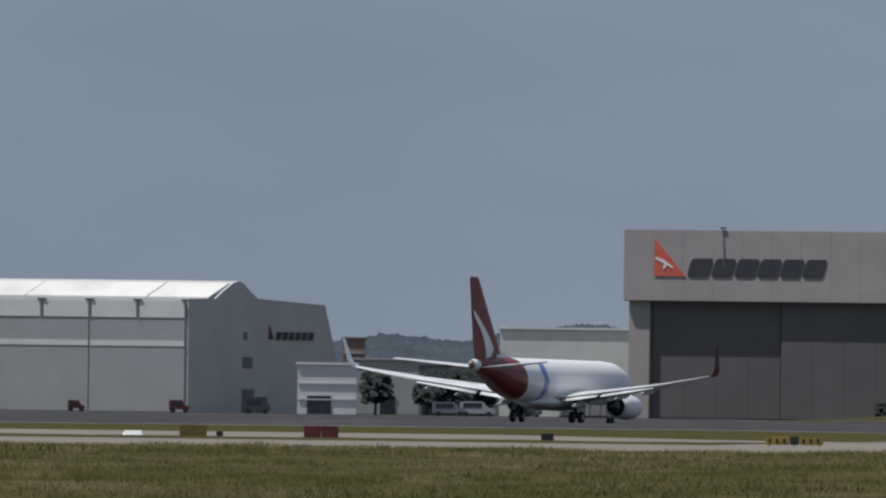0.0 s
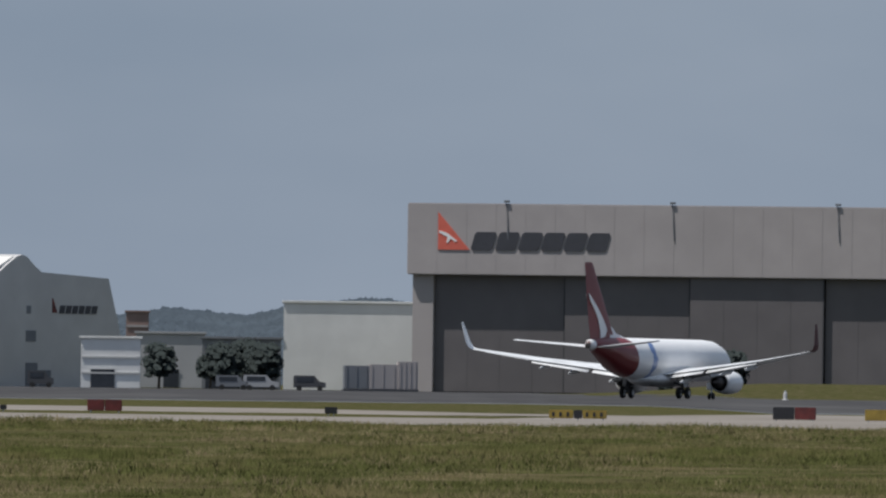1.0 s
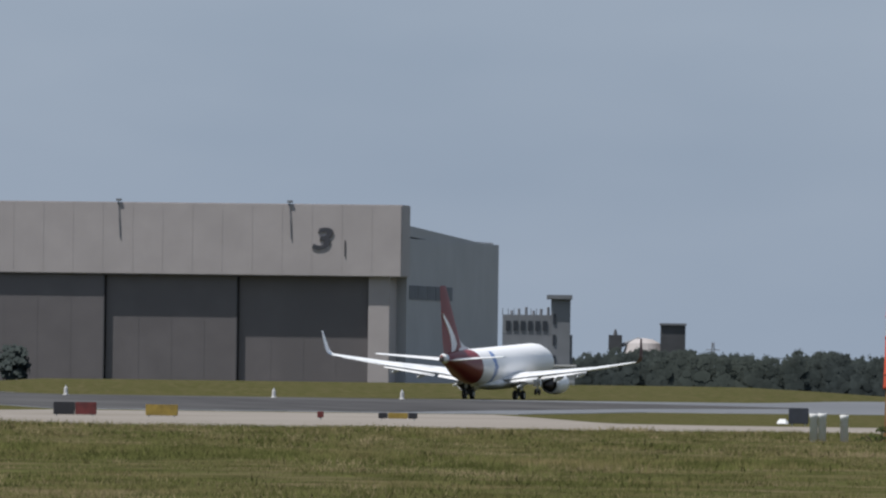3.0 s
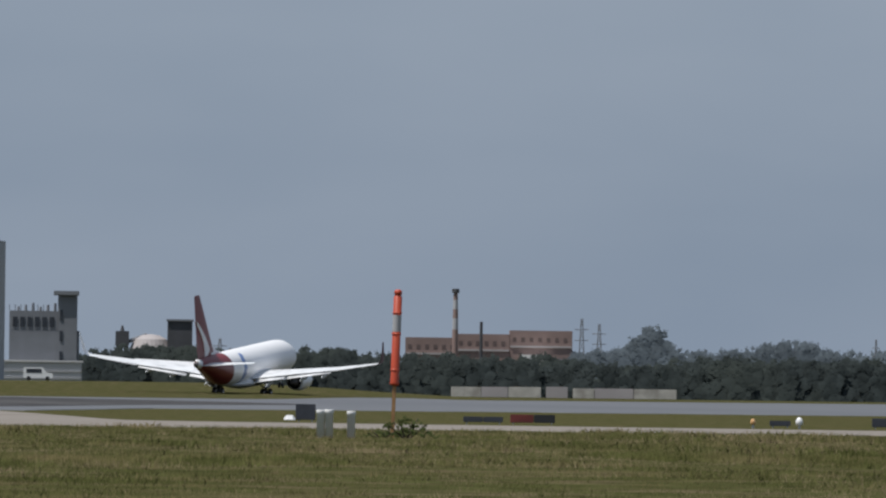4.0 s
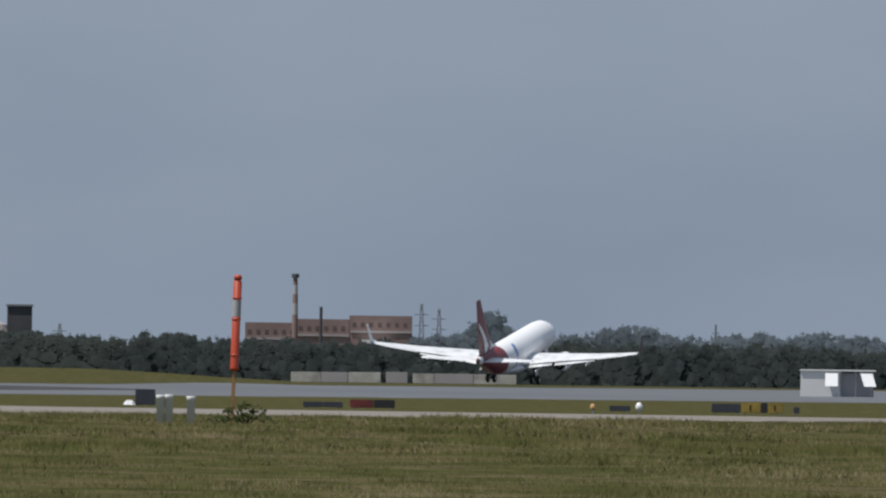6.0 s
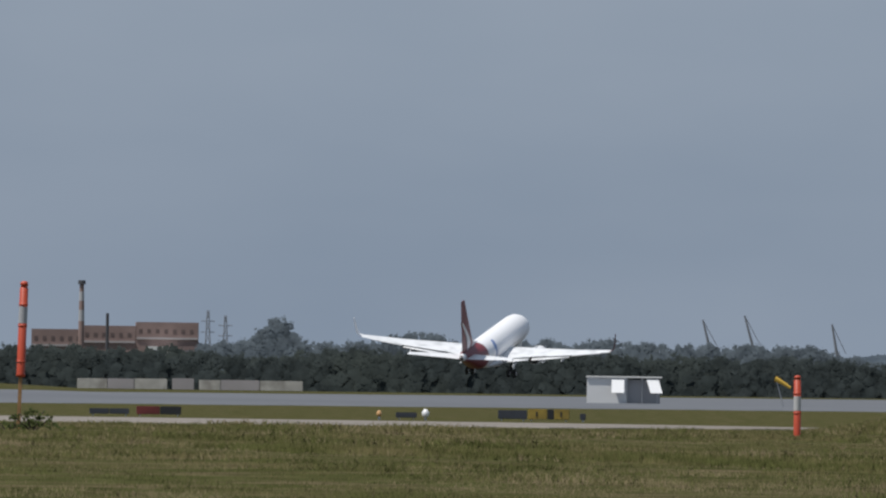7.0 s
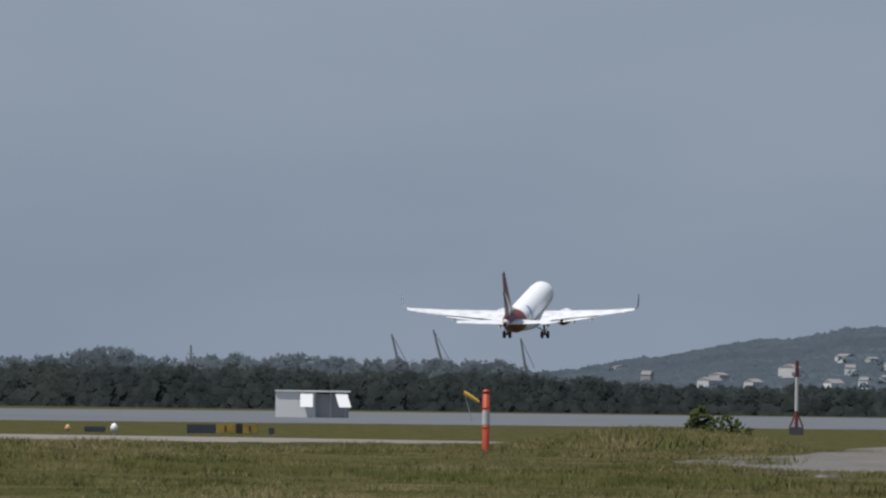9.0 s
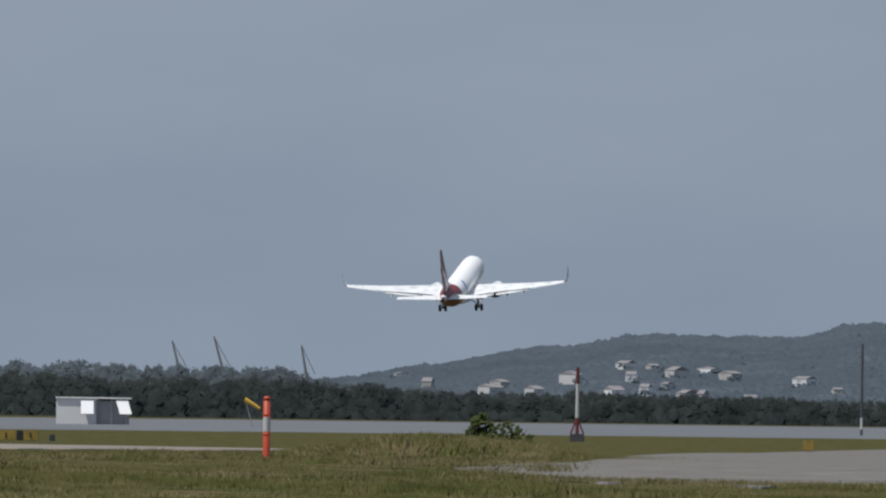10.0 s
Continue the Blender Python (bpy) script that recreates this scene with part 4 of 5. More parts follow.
    for s in (-1, 1):
        bm = bmesh.new()
        box(bm, 15.3, 17.0, s * 0.36 - 0.02, s * 0.36 + 0.02, 0.95, 1.65, 0.01)
        part("gear_door", bm, PAINT_WHITE, g)
        # small grey title low on the front, as plain bars
        for i in range(6):
            bm = bmesh.new()
            x0 = 7.0 + i * 0.75
            q = radians(28)
            y, z = s * 1.885 * math.cos(q), 3.52 + 2.005 * math.sin(q)
            y2, z2 = s * 1.885 * math.cos(q * 1.35), 3.52 + 2.005 * math.sin(q * 1.35)
            loft(bm, [[(x0, y, z), (x0 + 0.55, y, z), (x0 + 0.62, y2, z2), (x0 + 0.07, y2, z2)], [(x0, y * 1.008, z), (x0 + 0.55, y * 1.008, z), (x0 + 0.62, y2 * 1.012, z2), (x0 + 0.07, y2 * 1.012, z2)]])
            part("title_bar", bm, SIDE, fus)
    return a, gears


airliner, main_gears = make_airliner()


# ---- trees and plant on the apron ----
def make_tree(bearing, d, height, width, label, seed, material=None, group=""):
    t = thing("tree", facing(bearing, d, 0, 0.0), label, "tree", group)
    rng = random.Random(seed)
    bm = bmesh.new()
    tube(bm, (0, 0, -0.3), (0.1, 0, height * 0.45), 0.035 * height, 0.022 * height, 8)
    for k in range(5):
        q = k * 1.26
        tube(bm, (0.1, 0, height * (0.3 + 0.04 * k)), (width * 0.3 * math.cos(q), width * 0.3 * math.sin(q), height * (0.55 + 0.06 * k)), 0.016 * height, 0.006 * height, 6)
    part("trunk", bm, BARK, t)
    verts, faces = [], []
    for _ in range(120):
        q, r = rng.uniform(0, 6.28), math.sqrt(rng.random()) * width * 0.42
        z = height * rng.uniform(0.3, 0.93)
        r *= math.sin(math.pi * min(1, max(0.1, (z / height - 0.1) / 0.95))) ** 0.5
        clump(verts, faces, Vector((r * math.cos(q), r * math.sin(q), z)), height * rng.uniform(0.09, 0.15), 12, rng)
    crown = new("crown", soften(leafy("crown", verts, faces, material or HAZY_LEAF), (-0.2, -0.6, 0.6)))
    crown.parent = t
    return t


PX = 1 / 26000
for u, d, hh, w, seed in ((281, 1930, 6.2, 4.6, 1), (392, 1990, 6.4, 4.8, 2), (430, 2000, 6.9, 5.2, 3), (468, 1995, 6.5, 5.0, 4), (372, 2020, 5.0, 4.0, 6)):
    make_tree(deg(u), d, hh, w, "dark green round-headed tree behind the apron", seed, None, "trees behind the apron")
make_tree(deg(1297), 1880, 5.9, 4.4, "lone dark green tree before the hangar", 5)
make_tree(deg(1178), 1890, 2.6, 2.2, "low dark shrub before the hangar", 7)


def service_vehicle(name, u, d, length, height, material, label, turn=0.0):
    v = thing(name, facing(deg(u), d, turn), label, "vehicle")
    w = 1.9
    bm = bmesh.new()
    rings = [[(x, y, z) for y, z in ((-w / 2, 0.45), (w / 2, 0.45), (w / 2, zt), (-w / 2, zt))] for x, zt in ((-length / 2, height * 0.9), (-length / 2 + 0.1, height), (length * 0.15, height), (length * 0.3, height * 0.62), (length / 2, height * 0.55))]
    loft(bm, rings)
    part("body", bm, material, v)
    bm = bmesh.new()
    box(bm, -length * 0.4, length * 0.12, -w / 2 - 0.03, -w / 2 - 0.003, height * 0.6, height * 0.9)
    part("side_window", bm, WINDOW, v)
    for x in (-length * 0.32, length * 0.32):
        for y in (-w / 2 + 0.1, w / 2 - 0.1):
            bm = bmesh.new()
            tube(bm, (x, y - 0.12, 0.36), (x, y + 0.12, 0.36), 0.36, 0.36, 14)
            part("wheel", bm, BLACK, v)
    return v


service_vehicle("tug", -248, 1900, 2.2, 1.5, SIGN_RED, "small red apron tug by the hangar doors")
service_vehicle("tug", -66, 1900, 2.6, 1.7, SIGN_RED, "red apron tug by the hangar corner")
service_vehicle("van", 412, 1900, 4.4, 1.9, CEMENT, "grey van parked under the trees")
service_vehicle("van", 462, 1900, 4.6, 2.0, SIDE, "light grey van parked under the trees")
service_vehicle("van", 2213, 2300, 4.6, 2.1, PAINT_WHITE, "white van before the pale wall")
service_vehicle("utility_truck", 2052, 2300, 3.6, 2.9, DARK_STEEL, "dark high-sided truck beside the hangar")
service_vehicle("utility_truck", 72, 1900, 3.4, 2.2, DARK_STEEL, "dark utility truck beside the hangar")
service_vehicle("utility_truck", 548, 1900, 4.2, 2.0, DARK_STEEL, "dark utility truck before the pale shed")
for u, w, hh, mt, lab in ((640, 4.5, 3.4, CEMENT, "grey boxy ground power unit"), (688, 5.0, 3.6, FASCIA, "tan freight container on the apron"), (722, 2.6, 4.0, FASCIA, "tall tan cargo loader")):
    c = thing("freight_unit", facing(deg(u), 1930, 6, 0.0), lab, "container")
    bm = bmesh.new()
    box(bm, -w / 2, w / 2, 0, 2.4, 0.35, hh, 0.06)
    part("case", bm, mt, c)
    bm = bmesh.new()
    box(bm, -w / 2 - 0.1, w / 2 + 0.1, -0.1, 2.5, 0.0, 0.34, 0.03)
    part("skid", bm, DARK_STEEL, c)
    for k in range(4):
        bm = bmesh.new()
        x = -w / 2 + 0.3 + k * (w - 0.6) / 3
        box(bm, x - 0.05, x + 0.05, -0.06, -0.003, 0.5, hh - 0.1)
        part("rib", bm, mt, c)


# ---- airfield signs ----
def sign_board(u0, u1, height, faces, label, d=615, lift=0.0, bars=0):
    """A low guidance sign on frangible feet; faces are (share of the width, material)."""
    b = deg((u0 + u1) / 2)
    w = (u1 - u0) * d * PX
    s = thing("guidance_sign", facing(b, d, 2), label, "sign", "airfield guidance signs")
    x = -w / 2
    total = sum(f[0] for f in faces)
    for share, mt in faces:
        ww = w * share / total
        bm = bmesh.new()
        box(bm, x + 0.01, x + ww - 0.01, -0.09, 0.09, 0.08 + lift, height, 0.02)
        p = part("panel", bm, mt, s)
        if mt is SIGN_YELLOW and bars:
            for k in range(bars):
                bm = bmesh.new()
                xx = x + ww * (k + 0.6) / (bars + 0.4)
                box(bm, xx - 0.03 * bars / 2, xx + 0.05, -0.105, -0.092, height * 0.4, height * 0.8)
                part("legend_bar", bm, SIGN_BLACK, p, "dark legend bar")
        x += ww
    for k in range(max(2, int(w / 0.7))):
        bm = bmesh.new()
        xx = -w / 2 + 0.15 + k * (w - 0.3) / (max(2, int(w / 0.7)) - 1)
        tube(bm, (xx, 0, -0.02), (xx, 0, 0.12 + lift), 0.03, 0.03, 8)
        part("foot", bm, METAL, s)
    return s


Y, R, K, B_ = SIGN_YELLOW, SIGN_RED, SIGN_BLACK, SIGN_BLUE
OLIVE = mat("olive_sign_back", (0.17, 0.125, 0.04), 0.7, 0, 0.15, 2.0)
sign_board(-65, -16, 0.53, ((1, OLIVE),), "olive back of a guidance sign in the grass")
sign_board(0, 13, 0.28, ((1, K),), "small dark marker box in the grass")
sign_board(155, 217, 0.55, ((1, R), (1, R)), "dark red guidance sign in the grass")
sign_board(575, 598, 0.36, ((1, K),), "small black marker box by the taxiway")
sign_board(972, 1075, 0.40, ((1.1, Y), (0.4, K), (1.1, Y)), "yellow guidance sign with black centre panel", d=560, bars=3)
sign_board(1368, 1445, 0.60, ((1, K), (1, R)), "black and red guidance sign by the taxiway")
sign_board(1531, 1589, 0.54, ((1, Y),), "plain yellow guidance sign by the taxiway")
sign_board(1835, 1847, 0.34, ((1, R),), "small red marker box by the taxiway")
sign_board(1943, 2013, 0.32, ((0.8, K), (1.7, Y), (0.8, K)), "low yellow sign with black end panels")
sign_board(2669, 2705, 0.74, ((1, B_),), "dark slate box-shaped sign back")
sign_board(2966, 3037, 0.31, ((1, B_), (1, B_)), "low dark slate sign by the taxiway")
sign_board(3049, 3129, 0.42, ((1, R), (0.9, K)), "low red and black guidance sign")
sign_board(3508, 3546, 0.30, ((1, B_),), "low dark sign beside a white lamp")
sign_board(3689, 3741, 0.45, ((1, B_),), "dark slate guidance sign by the taxiway")
sign_board(3742, 3816, 0.50, ((1, Y), (0.35, K), (0.8, Y)), "yellow guidance sign with black divider", bars=1)
sign_board(3834, 3845, 0.34, ((1, B_),), "small dark marker box in the grass")
sign_board(5168, 5188, 0.5, ((1, Y),), "small yellow marker board in the grass")


def lamp(u, d, material, label, r):
    s = thing("runway_lamp", facing(deg(u), d), label, "lamp", "runway edge lamps")
    bm = bmesh.new()
    tube(bm, (0, 0, -0.02), (0, 0, 0.16), 0.05, 0.04, 10)
    part("stem", bm, METAL, s)
    bm = bmesh.new()
    lathe_z(bm, ((0.14, r * 0.7), (0.18, r), (0.18 + r, r), (0.18 + r * 1.7, r * 0.55), (0.18 + r * 1.9, 0.05)), 16)
    part("globe", bm, material, s, smooth=True)


lamp(3561, 605, PAINT_WHITE, "white domed runway lamp on a short stem", 0.15)
lamp(3479, 605, mat("amber_lamp_glass", (0.62, 0.36, 0.16), 0.3), "amber runway lamp on a short stem", 0.11)
for u, w in ((-146, 0.95), (2659, 0.5)):
    c = thing("marker_cone", facing(deg(u), 640), "white gable marker lying on the grass", "marker", "white gable markers")
    bm = bmesh.new()
    loft(bm, [[(x, y * k, z * k + 0.0) for y, z in ((-0.22, 0), (0.22, 0), (0.1, 0.22), (-0.1, 0.22))] for x, k in ((-w / 2, 0.4), (-w / 2 + 0.12, 1), (w / 2 - 0.12, 1), (w / 2, 0.4))])
    part("shell", bm, PAINT_WHITE, c)
    bm = bmesh.new()
    box(bm, -w / 2, w / 2, -0.25, 0.25, -0.01, 0.03, 0.01)
    part("base", bm, PALE_WALL, c)


# ---- orange bollards, pipes and weeds in the near grass ----
def bollard(bearing, d, z0, z1, stake, label, lean, broken):
    t = thing("bollard", facing(bearing, d) @ pose(0, 0, 0, 0, lean, 0), label, "bollard", "orange bollards in the grass")
    r = 0.05
    if stake:
        bm = bmesh.new()
        box(bm, -0.022, 0.022, -0.022, 0.022, -0.1, z0 + 0.1, 0.004)
        part("stake", bm, WOOD, t, "weathered timber stake")
    span = z1 - z0
    bm = bmesh.new()
    lathe_z(bm, ((z0, r * 1.06), (z0 + 0.03, r * 1.12), (z0 + 0.05, r), (z1 - span * 0.075, r), (z1 - span * 0.07, r * 0.82), (z1 - span * 0.05, r * 0.82), (z1 - span * 0.045, r * 1.0), (z1 - 0.012, r * 0.85), (z1, r * 0.4)), 18)
    part("sleeve", bm, ORANGE, t, "orange plastic sleeve with rounded head", smooth=True)
    for a, b, mt, lab in ((0.56, 0.735, SIDE, "worn grey-white band") if broken else (0.46, 0.68, PALE_WALL, "worn white band"),):
        bm = bmesh.new()
        lathe_z(bm, ((z0 + span * a, r * 1.03), (z0 + span * b, r * 1.03)), 18)
        part("band", bm, mt, t, lab)
    for a in ((0.16, 0.535, 0.755) if broken else (0.42, 0.72)):
        bm = bmesh.new()
        lathe_z(bm, ((z0 + span * a - 0.012, r * 1.02), (z0 + span * a - 0.006, r * 1.13), (z0 + span * a + 0.006, r * 1.13), (z0 + span * a + 0.012, r * 1.02)), 18)
        part("collar", bm, ORANGE, t)
    return t


bollard(deg(2841), 176, 0.63, 1.78, True, "tall orange bollard raised on a timber stake", 1.6, True)
bollard(deg(4219), 205, -0.05, 0.86, False, "short orange bollard standing in the grass", -0.3, False)
for u, hh in ((2714, 0.33), (2729, 0.335), (2768, 0.32)):
    p = thing("pipe_stub", facing(deg(u), 172), "short white plastic pipe end in the grass", "pipe", "white pipe ends")
    bm = bmesh.new()
    r = 0.047
    lathe_z(bm, ((-0.03, r), (hh - 0.05, r), (hh - 0.045, r * 1.12), (hh - 0.005, r * 1.12), (hh, r * 1.02), (hh, r * 0.85), (hh - 0.06, r * 0.82)), 18)
    part("pipe", bm, WHITE_WALL, p, smooth=True)
    bm = bmesh.new()
    lathe_z(bm, ((hh - 0.07, r * 0.8), (hh - 0.062, r * 0.8)), 14)
    part("plug", bm, DARK_STEEL, p)


def make_windsock():
    w = thing("windsock", facing(deg(4192), 1180), "small yellow windsock on a thin pole", "windsock")
    bm = bmesh.new()
    tube(bm, (0.1, 0, 0), (-0.55, 0, 2.35), 0.04, 0.03, 8)
    part("pole", bm, METAL, w)
    bm = bmesh.new()
    rings = []
    for k in range(7):
        s = k / 6
        c = Vector((-0.6 + 1.25 * s, 0, 2.3 - 0.62 * s - 0.12 * s * s))
        r = 0.2 - 0.09 * s
        rings.append([(c.x + 0.35 * r * math.sin(q * math.pi / 5), c.y + r * math.cos(q * math.pi / 5), c.z + r * math.sin(q * math.pi / 5)) for q in range(10)])
    loft(bm, rings, False)
    part("sock", bm, mat("yellow_sock_cloth", (0.58, 0.36, 0.05), 0.8, 0, 0.1, 3.0), w, "faded yellow cloth sock", smooth=True)


make_windsock()


def make_field_shed():
    d = 1290
    s = thing("field_shed", facing(deg(3846), d), "small grey equipment shed with white awnings", "shed")
    px = d * PX
    w = 132 * px
    bm = bmesh.new()
    box(bm, 0, w * 0.53, 0, 3, -0.05, 2.25, 0.03)
    part("wall", bm, WHITE_WALL, s)
    # A solid block set back; the open bay's shade is in its grey
    bm = bmesh.new()
    box(bm, w * 0.535, w * 0.98, 0.6, 3, -0.05, 2.1, 0.03)
    part("bay", bm, SIDE, s, "solid grey block coloured as a shaded bay")
    bm = bmesh.new()
    box(bm, -0.08, w + 0.05, -0.15, 3.2, 2.26, 2.4, 0.02)
    part("roof", bm, WHITE_ROOF, s)
    for x0, x1, xs in ((w * 0.33, w * 0.50, 0.0), (w * 0.80, w * 0.96, 0.35)):
        bm = bmesh.new()
        loft(bm, [[(x0, -0.1, 2.1), (x1, -0.1, 2.1), (x1 + xs, -0.75, 0.95), (x0 + xs, -0.75, 0.95)], [(x0, -0.05, 2.14), (x1, -0.05, 2.14), (x1 + xs, -0.70, 0.99), (x0 + xs, -0.70, 0.99)]])
        part("awning", bm, PAINT_WHITE, s, "white tilted awning")
    for k in range(3):
        bm = bmesh.new()
        x = w * (0.54 + 0.2 * k)
        tube(bm, (x, 0.1, 0), (x, 0.1, 2.25), 0.05, 0.05, 8)
        part("post", bm, METAL, s)


make_field_shed()


def make_low_wall():
    rng = random.Random(9)
    d = 2380
    px = d * PX
    s = thing("block_wall", facing(deg(2944), d), "row of low pale weathered concrete blocks", "wall")
    u = 0
    while u < 400:
        w = rng.uniform(30, 80)
        hh = rng.uniform(1.5, 1.8)
        bm = bmesh.new()
        box(bm, u * px, (u + w) * px, 0.0, 1.2, -0.05, hh, 0.06)
        part("block", bm, CREAM if rng.random() < 0.6 else FASCIA, s)
        u += w + rng.choice((0.5, 0.5, 1, 9))


make_low_wall()


def striped_pole(u, d, height, r, cuts, label, base):
    s = thing("marker_pole", facing(deg(u), d), label, "pole")
    z = 0.0
    for top, mt in cuts:
        bm = bmesh.new()
        tube(bm, (0, 0, z), (0, 0, top * height - 0.004), r, r * 0.9, 12)
        part("section", bm, mt, s)
        z = top * height
    if base:
        bm = bmesh.new()
        box(bm, -0.38, 0.38, -0.3, 0.3, -0.03, 0.42, 0.03)
        part("base_box", bm, DARK_STEEL, s, "dark base box")
        for k in (-1, 1):
            bm = bmesh.new()
            tube(bm, (k * 0.36, 0, 0.4), (0, 0, 1.3), 0.05, 0.04, 8)
            part("brace", bm, SIGN_RED, s)
    return s


striped_pole(4768, 790, 4.0, 0.10, ((0.32, SIGN_RED), (0.78, PALE_WALL), (1.0, SIGN_RED)), "red and white banded pole on a dark base", True)
striped_pole(5271, 1200, 7.5, 0.11, ((0.07, DARK_STEEL), (0.2, PALE_WALL), (1.0, DARK_STEEL)), "tall thin dark pole with a white foot", False)


# houses on the hill
def house(u, v, w, hh, seed):
    """u, v: column, and height over the horizon in the same steps."""
    d = 3505.0
    while d < 3990 and crest(HILL_ROWS, deg(u)) * math.sin((d - 3500) / 500 * math.pi / 2) < EYE + v * d * PX:
        d += 5
    d -= 14
    z = EYE + v * d * PX
    h = thing("house", facing(deg(u), d, (seed * 37 % 90) - 45, z), "white hillside house among hazy trees", "house", "houses on the hill")
    bm = bmesh.new()
    box(bm, -w / 2, w / 2, 0, 6, -3, hh * 0.6, 0.04)
    part("wall", bm, (WHITE_WALL, RENDERED, PALE_WALL)[seed % 3], h)
    bm = bmesh.new()
    loft(bm, [[(-w / 2 - 0.05, -0.1, hh * 0.61), (-w / 2 - 0.05, 6.1, hh * 0.61), (-w / 2 + 0.1, 3, hh)], [(w / 2 + 0.05, -0.1, hh * 0.61), (w / 2 + 0.05, 6.1, hh * 0.61), (w / 2 - 0.1, 3, hh)]])
    part("roof", bm, TILED, h)
    bm = bmesh.new()
    box(bm, -w * 0.15, w * 0.1, -0.05, -0.004, 0.3, hh * 0.4)
    part("window", bm, SIDE, h)
    # garden trees that hide the lower walls
    shade = random.Random(seed + 50)
    foot = h.matrix_world.translation
    for _ in range(7):
        c = foot + Vector((shade.uniform(-0.75, 0.75) * w, -2.5, shade.uniform(-1.4, 0.1) + 0.2 * abs(shade.gauss(0, 1))))
        clump(GARDEN_V, GARDEN_F, c, shade.uniform(0.45, 0.95), 12, shade)


GARDEN_V, GARDEN_F = [], []
for i, (u, v, w) in enumerate(((4443, 62, 3.0), (4500, 43, 4.5), (4625, 36, 6), (4845, 84, 4), (4905, 82, 5), (4930, 68, 5.5), (4862, 62, 4), (5050, 68, 4), (4920, 50, 4), (4840, 32, 6), (4950, 30, 4), (5075, 26, 4), (5010, 78, 4), (4985, 27, 3), (4700, 34, 4), (5160, 60, 5), (5230, 44, 5), (4770, 58, 4), (4885, 40, 3.5), (4640, 48, 3))):
    house(u, v, w * (0.45 + 0.12 * (i % 4)), 1.2 + 0.45 * (i * 3 % 4), i)
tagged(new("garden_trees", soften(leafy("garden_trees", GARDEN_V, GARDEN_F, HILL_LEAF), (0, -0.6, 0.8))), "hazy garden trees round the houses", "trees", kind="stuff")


# ---- near grass ----
def grass_field():
    rng = random.Random(31)
    green, straw = ([], []), ([], [])

    def tuft(p, hh, n, spread, lay, kind):
        verts, faces = kind
        px, py, pz = p
        for _ in range(n):
            x, y = px + rng.gauss(0, spread), py + rng.gauss(0, spread * 2)
            w = hh * rng.uniform(0.06, 0.13)
            i = len(verts)
            verts.extend(((x - w, y, pz - 0.01), (x + w, y, pz - 0.01), (x + rng.gauss(0, lay) * hh, y + rng.gauss(0, lay) * hh, pz + hh * rng.uniform(0.45, 1.15))))
            faces.append((i, i + 1, i + 2))

    for _ in range(80000):
        d = 58 * math.exp(rng.random() * math.log(285 / 58))
        b = rng.uniform(-4.2, 11.8)
        if b > 8.75 and d > 118:
            continue
        p = spot(b, d)
        lush = noise.noise(Vector((p.x * 0.55, d * 0.07, 0.5))) + 0.6 * noise.noise(Vector((p.x * 1.7, d * 0.22, 7.5)))
        if lush < -0.3 and rng.random() < 0.75:
            continue
        dry = noise.noise(Vector((p.x * 0.8, d * 0.1, 20.5))) + rng.gauss(0, 0.3)
        hh = (0.024 + 0.040 * max(0, lush + 0.1)) * rng.uniform(0.6, 1.4) * (0.45 + d / 210)
        tuft(p, hh, 9, 0.03 + d * 0.0006, 0.6, straw if dry > 0.33 else green)
    # taller stalks here and there
    for _ in range(2600):
        d = 58 * math.exp(rng.random() * math.log(250 / 58))
        p = spot(rng.uniform(-4.2, 8.75), d)
        if noise.noise(Vector((p.x * 0.5, d * 0.12, 4.5))) > 0.05:
            tuft(p, rng.uniform(0.025, 0.055) * (0.3 + d / 140), 12, 0.04, 0.5, straw if rng.random() < 0.12 else green)
    # a longer, denser line of grass along a shallow furrow
    for _ in range(9000):
        b = rng.uniform(-4.2, 8.7)
        d = 116 + 9 * math.sin(b * 1.3 + 0.4) + rng.gauss(0, 3.0)
        p = spot(b, d)
        if noise.noise(Vector((p.x * 0.35, 3.0, 9.5))) > -0.25:
            tuft(p, rng.uniform(0.03, 0.07), 9, 0.06, 0.35, green)
    # rough bank where the track bends
    for _ in range(9000):
        b = deg(rng.gauss(4540, 150))
        d = rng.uniform(232, 300)
        hh = rng.uniform(0.04, 0.24) * math.exp(-((b - 8.2) / 0.45) ** 2) + 0.04
        tuft(spot(b, d), hh, 8, 0.12, 0.5, straw if rng.random() < 0.2 else green)
    # grass creeping over the edges of the gravel
    for _ in range(2600):
        b = rng.uniform(8.35, 11.5)
        near = 146 - 22 * ease(b, 8.3, 8.8) - 4 * ease(b, 8.8, 9.8)
        tuft(spot(b, near + abs(rng.gauss(0, 3)) - 2), rng.uniform(0.02, 0.06), 7, 0.08, 0.6, straw if rng.random() < 0.35 else green)
    tagged(new("grass", soften(leafy("grass", *green, BLADE), (-0.15, -0.45, 0.85))), "rough green and olive grass tufts", "grass", kind="stuff")
    tagged(new("dry_grass", soften(leafy("dry_grass", *straw, STRAW), (-0.15, -0.45, 0.85))), "dry straw coloured grass tufts", "grass", kind="stuff")


grass_field()


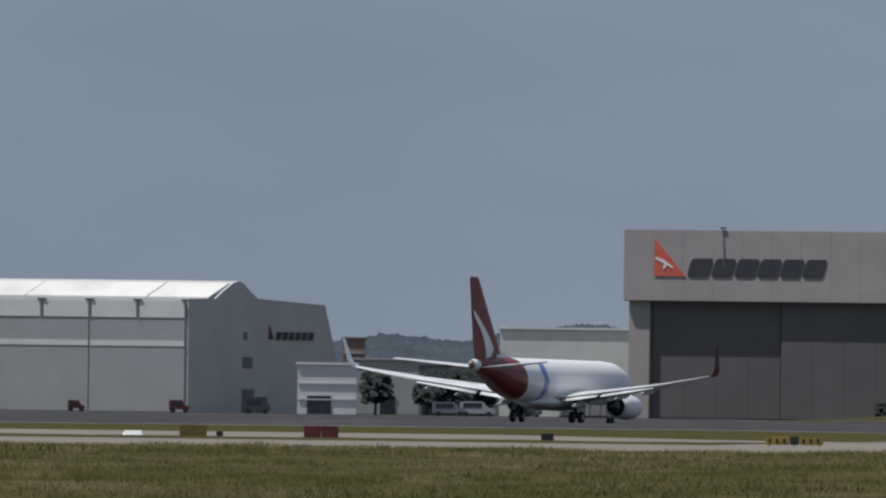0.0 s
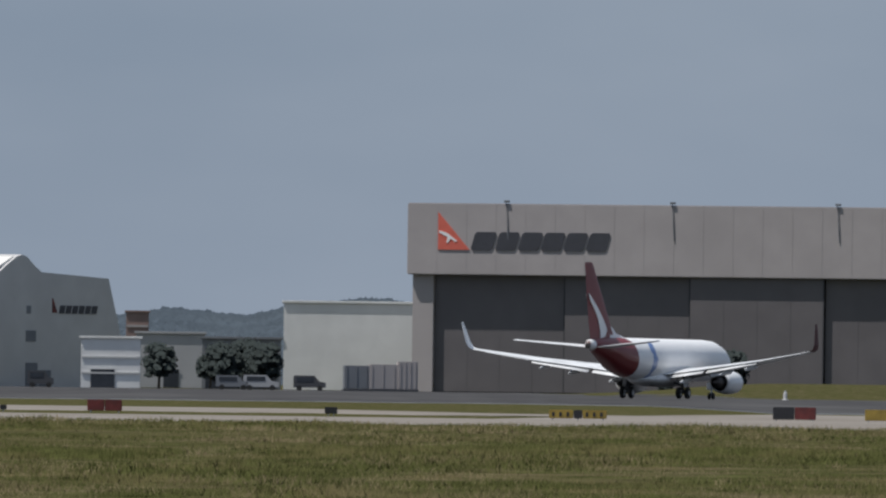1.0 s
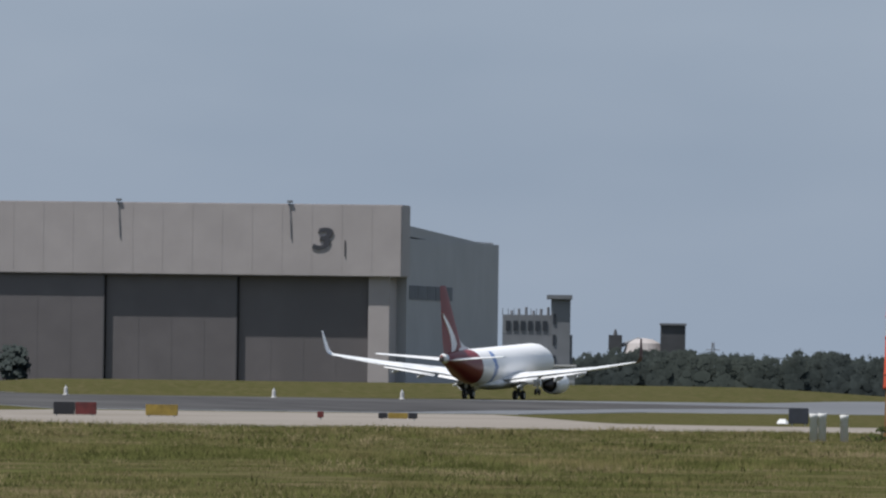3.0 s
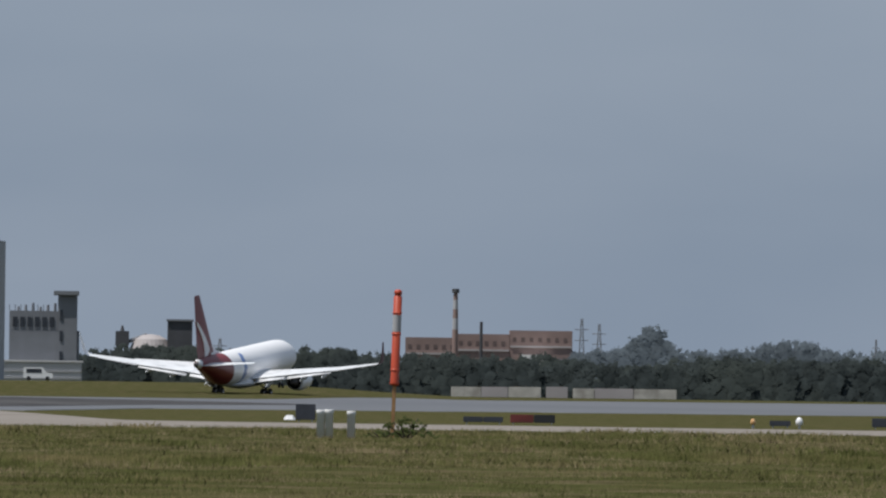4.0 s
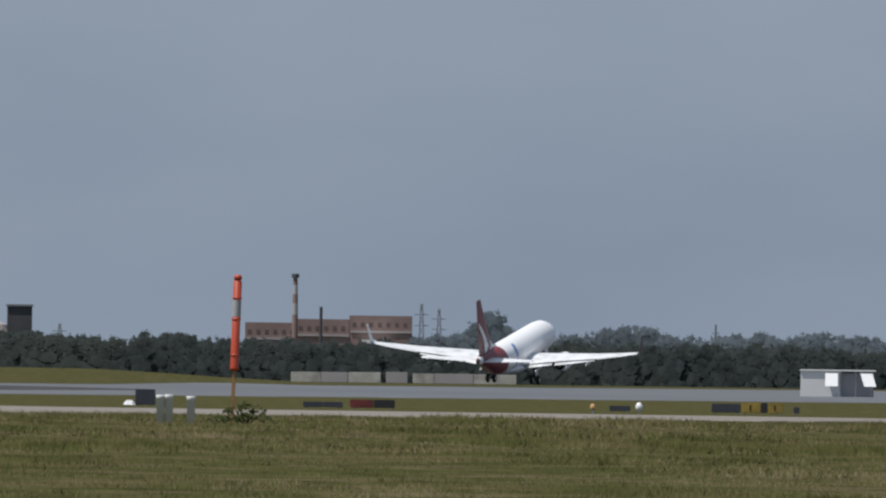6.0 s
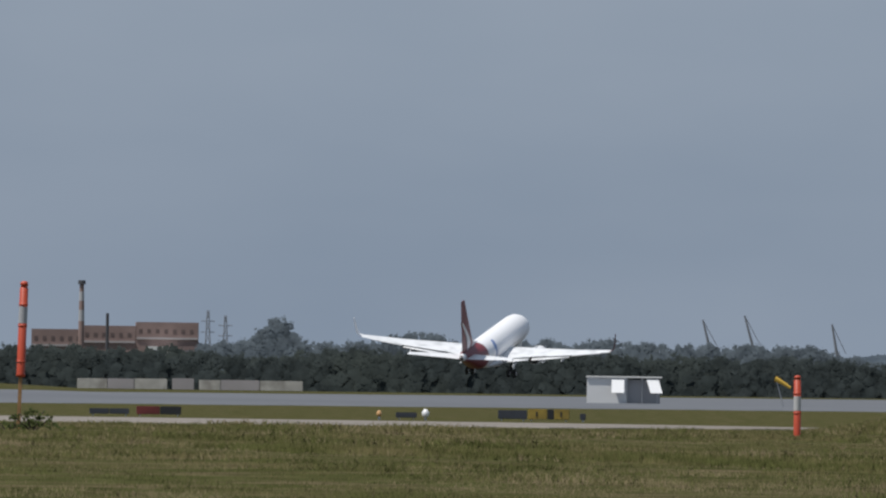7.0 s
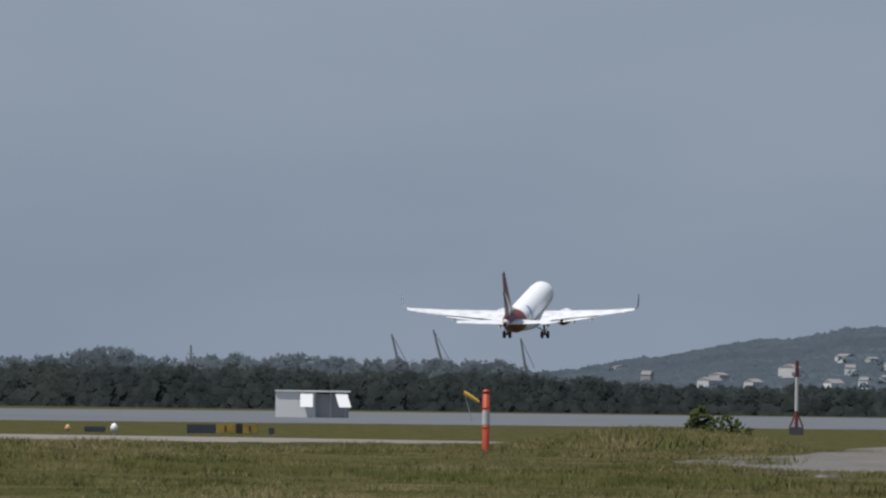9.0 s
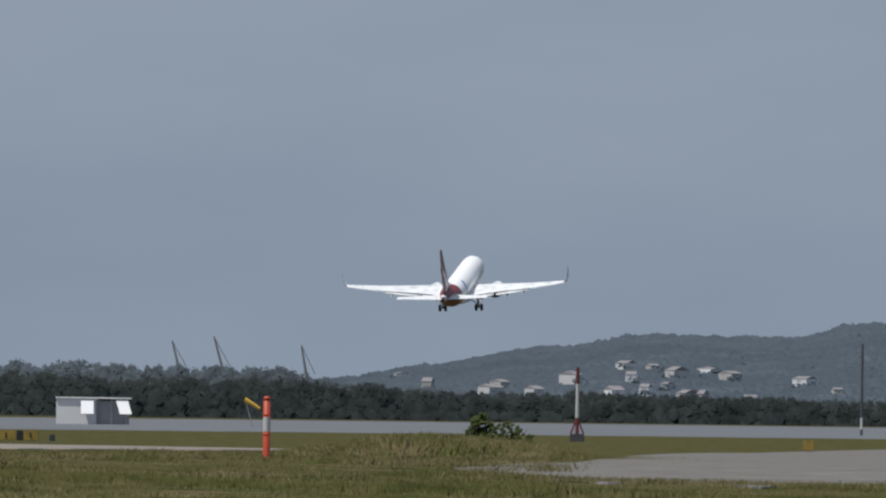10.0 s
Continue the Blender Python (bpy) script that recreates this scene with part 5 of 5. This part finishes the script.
def make_bush(u, d, height, width, seed, label, name="bush"):
    s = thing(name, facing(deg(u), d), label, "bush")
    rng2 = random.Random(seed)
    bm = bmesh.new()
    for k in range(6):
        tube(bm, (0, 0, -0.03), (width * 0.35 * math.cos(k), width * 0.35 * math.sin(k * 1.7), height * rng2.uniform(0.6, 0.95)), 0.012, 0.004, 5)
    part("stem", bm, BARK, s)
    verts, faces = [], []
    for _ in range(130):
        x = rng2.gauss(0, width * 0.24)
        z = height * rng2.uniform(0.1, 0.95) * math.exp(-(x / (width * 0.5)) ** 2)
        clump(verts, faces, Vector((x, rng2.gauss(0, width * 0.15), z)), height * rng2.uniform(0.06, 0.13), 10, rng2)
    f = new("foliage", soften(leafy("foliage", verts, faces, WEED), (-0.2, -0.5, 0.8)))
    f.parent = s


make_bush(2866, 174, 0.27, 0.7, 1, "leafy green weed at the bollard's foot", "weed")
make_bush(2822, 175, 0.1, 0.5, 2, "low green weed in the grass", "weed")
make_bush(4598, 262, 0.66, 0.62, 3, "dark green bush on the grass bank")
make_bush(4645, 264, 0.5, 1.0, 4, "straggly green bush on the grass bank")
make_bush(4420, 262, 0.2, 1.1, 5, "low weeds on the grass bank", "weed")
make_bush(4520, 262, 0.24, 1.2, 6, "low weeds on the grass bank", "weed")
make_bush(4340, 258, 0.14, 0.9, 7, "low weeds in the grass", "weed")


# small white runway edge markers far off
for u in (1390, 1758, 1985):
    k = thing("edge_marker", facing(deg(u), 1480), "small white runway edge marker", "marker", "white runway edge markers")
    bm = bmesh.new()
    lathe_z(bm, ((-0.02, 0.3), (0.1, 0.3), (0.14, 0.2), (0.75, 0.17), (0.85, 0.1)), 12)
    part("body", bm, PALE_WALL, k)
    bm = bmesh.new()
    lathe_z(bm, ((0.86, 0.1), (0.95, 0.09), (1.0, 0.03)), 10)
    part("cap", bm, METAL, k)


# ---- what moves ----
HEADING, OFFSET = 19.6, 451.0


def on_runway(s, z, pitch, bank, crab):
    """A pose s metres along the runway's line; pitch nose up, bank right wing down, crab to the right."""
    q = radians(HEADING)
    x = -math.cos(q) * OFFSET + math.sin(q) * s
    y = math.sin(q) * OFFSET + math.cos(q) * s
    return Matrix.Translation((x, y, z + 0.05)) @ Matrix.Rotation(radians(90 - HEADING - crab), 4, "Z") @ Matrix.Rotation(radians(-pitch), 4, "Y") @ Matrix.Rotation(radians(bank), 4, "X")


def motions():
    rows = (
        (0.0, 1236.5, -0.05, -0.38, 0.76, 1.61),
        (0.5, 1281.4, -0.00, -0.27, 0.26, 1.59),
        (1.0, 1326.9, 0.05, -0.16, -0.25, 1.56),
        (1.5, 1372.6, 0.02, 0.14, 0.30, 1.85),
        (2.0, 1418.9, -0.04, 0.93, 0.85, 2.14),
        (2.5, 1465.7, -0.05, 1.44, 0.79, 1.61),
        (3.0, 1513.2, -0.05, 2.04, 0.73, 1.09),
        (3.5, 1560.9, -0.01, 3.13, 0.88, 1.00),
        (4.0, 1609.4, 0.05, 4.09, 1.04, 0.91),
        (4.5, 1658.5, 0.05, 5.06, 1.19, 0.82),
        (5.0, 1710.3, 0.05, 6.08, 0.97, 0.72),
        (5.5, 1760.9, 0.47, 7.19, 1.28, 0.37),
        (6.0, 1812.4, 0.92, 8.30, 1.58, 0.02),
        (6.5, 1864.7, 1.67, 9.41, 1.88, -0.34),
        (7.0, 1918.7, 3.06, 9.62, 2.85, -0.39),
        (7.5, 1973.7, 4.69, 9.48, 3.12, -0.44),
        (8.0, 2030.1, 6.55, 9.79, 2.06, -1.13),
        (8.5, 2087.5, 8.81, 10.19, 0.11, -2.03),
        (9.0, 2144.1, 11.61, 10.49, -0.62, -2.42),
        (9.5, 2201.6, 14.61, 10.89, -1.95, -2.81),
        (10.0, 2261.2, 17.76, 11.43, -1.91, -3.23),
    )
    walk(airliner, [(t, on_runway(*row)) for t, *row in rows])
    # the legs drop as the weight comes off them
    for g in main_gears:
        walk(g, [(0, pose(0, 0, 0)), (5.0, pose(0, 0, 0)), (6.1, pose(0, 0, -0.45)), (10, pose(0, 0, -0.45))])


motions()
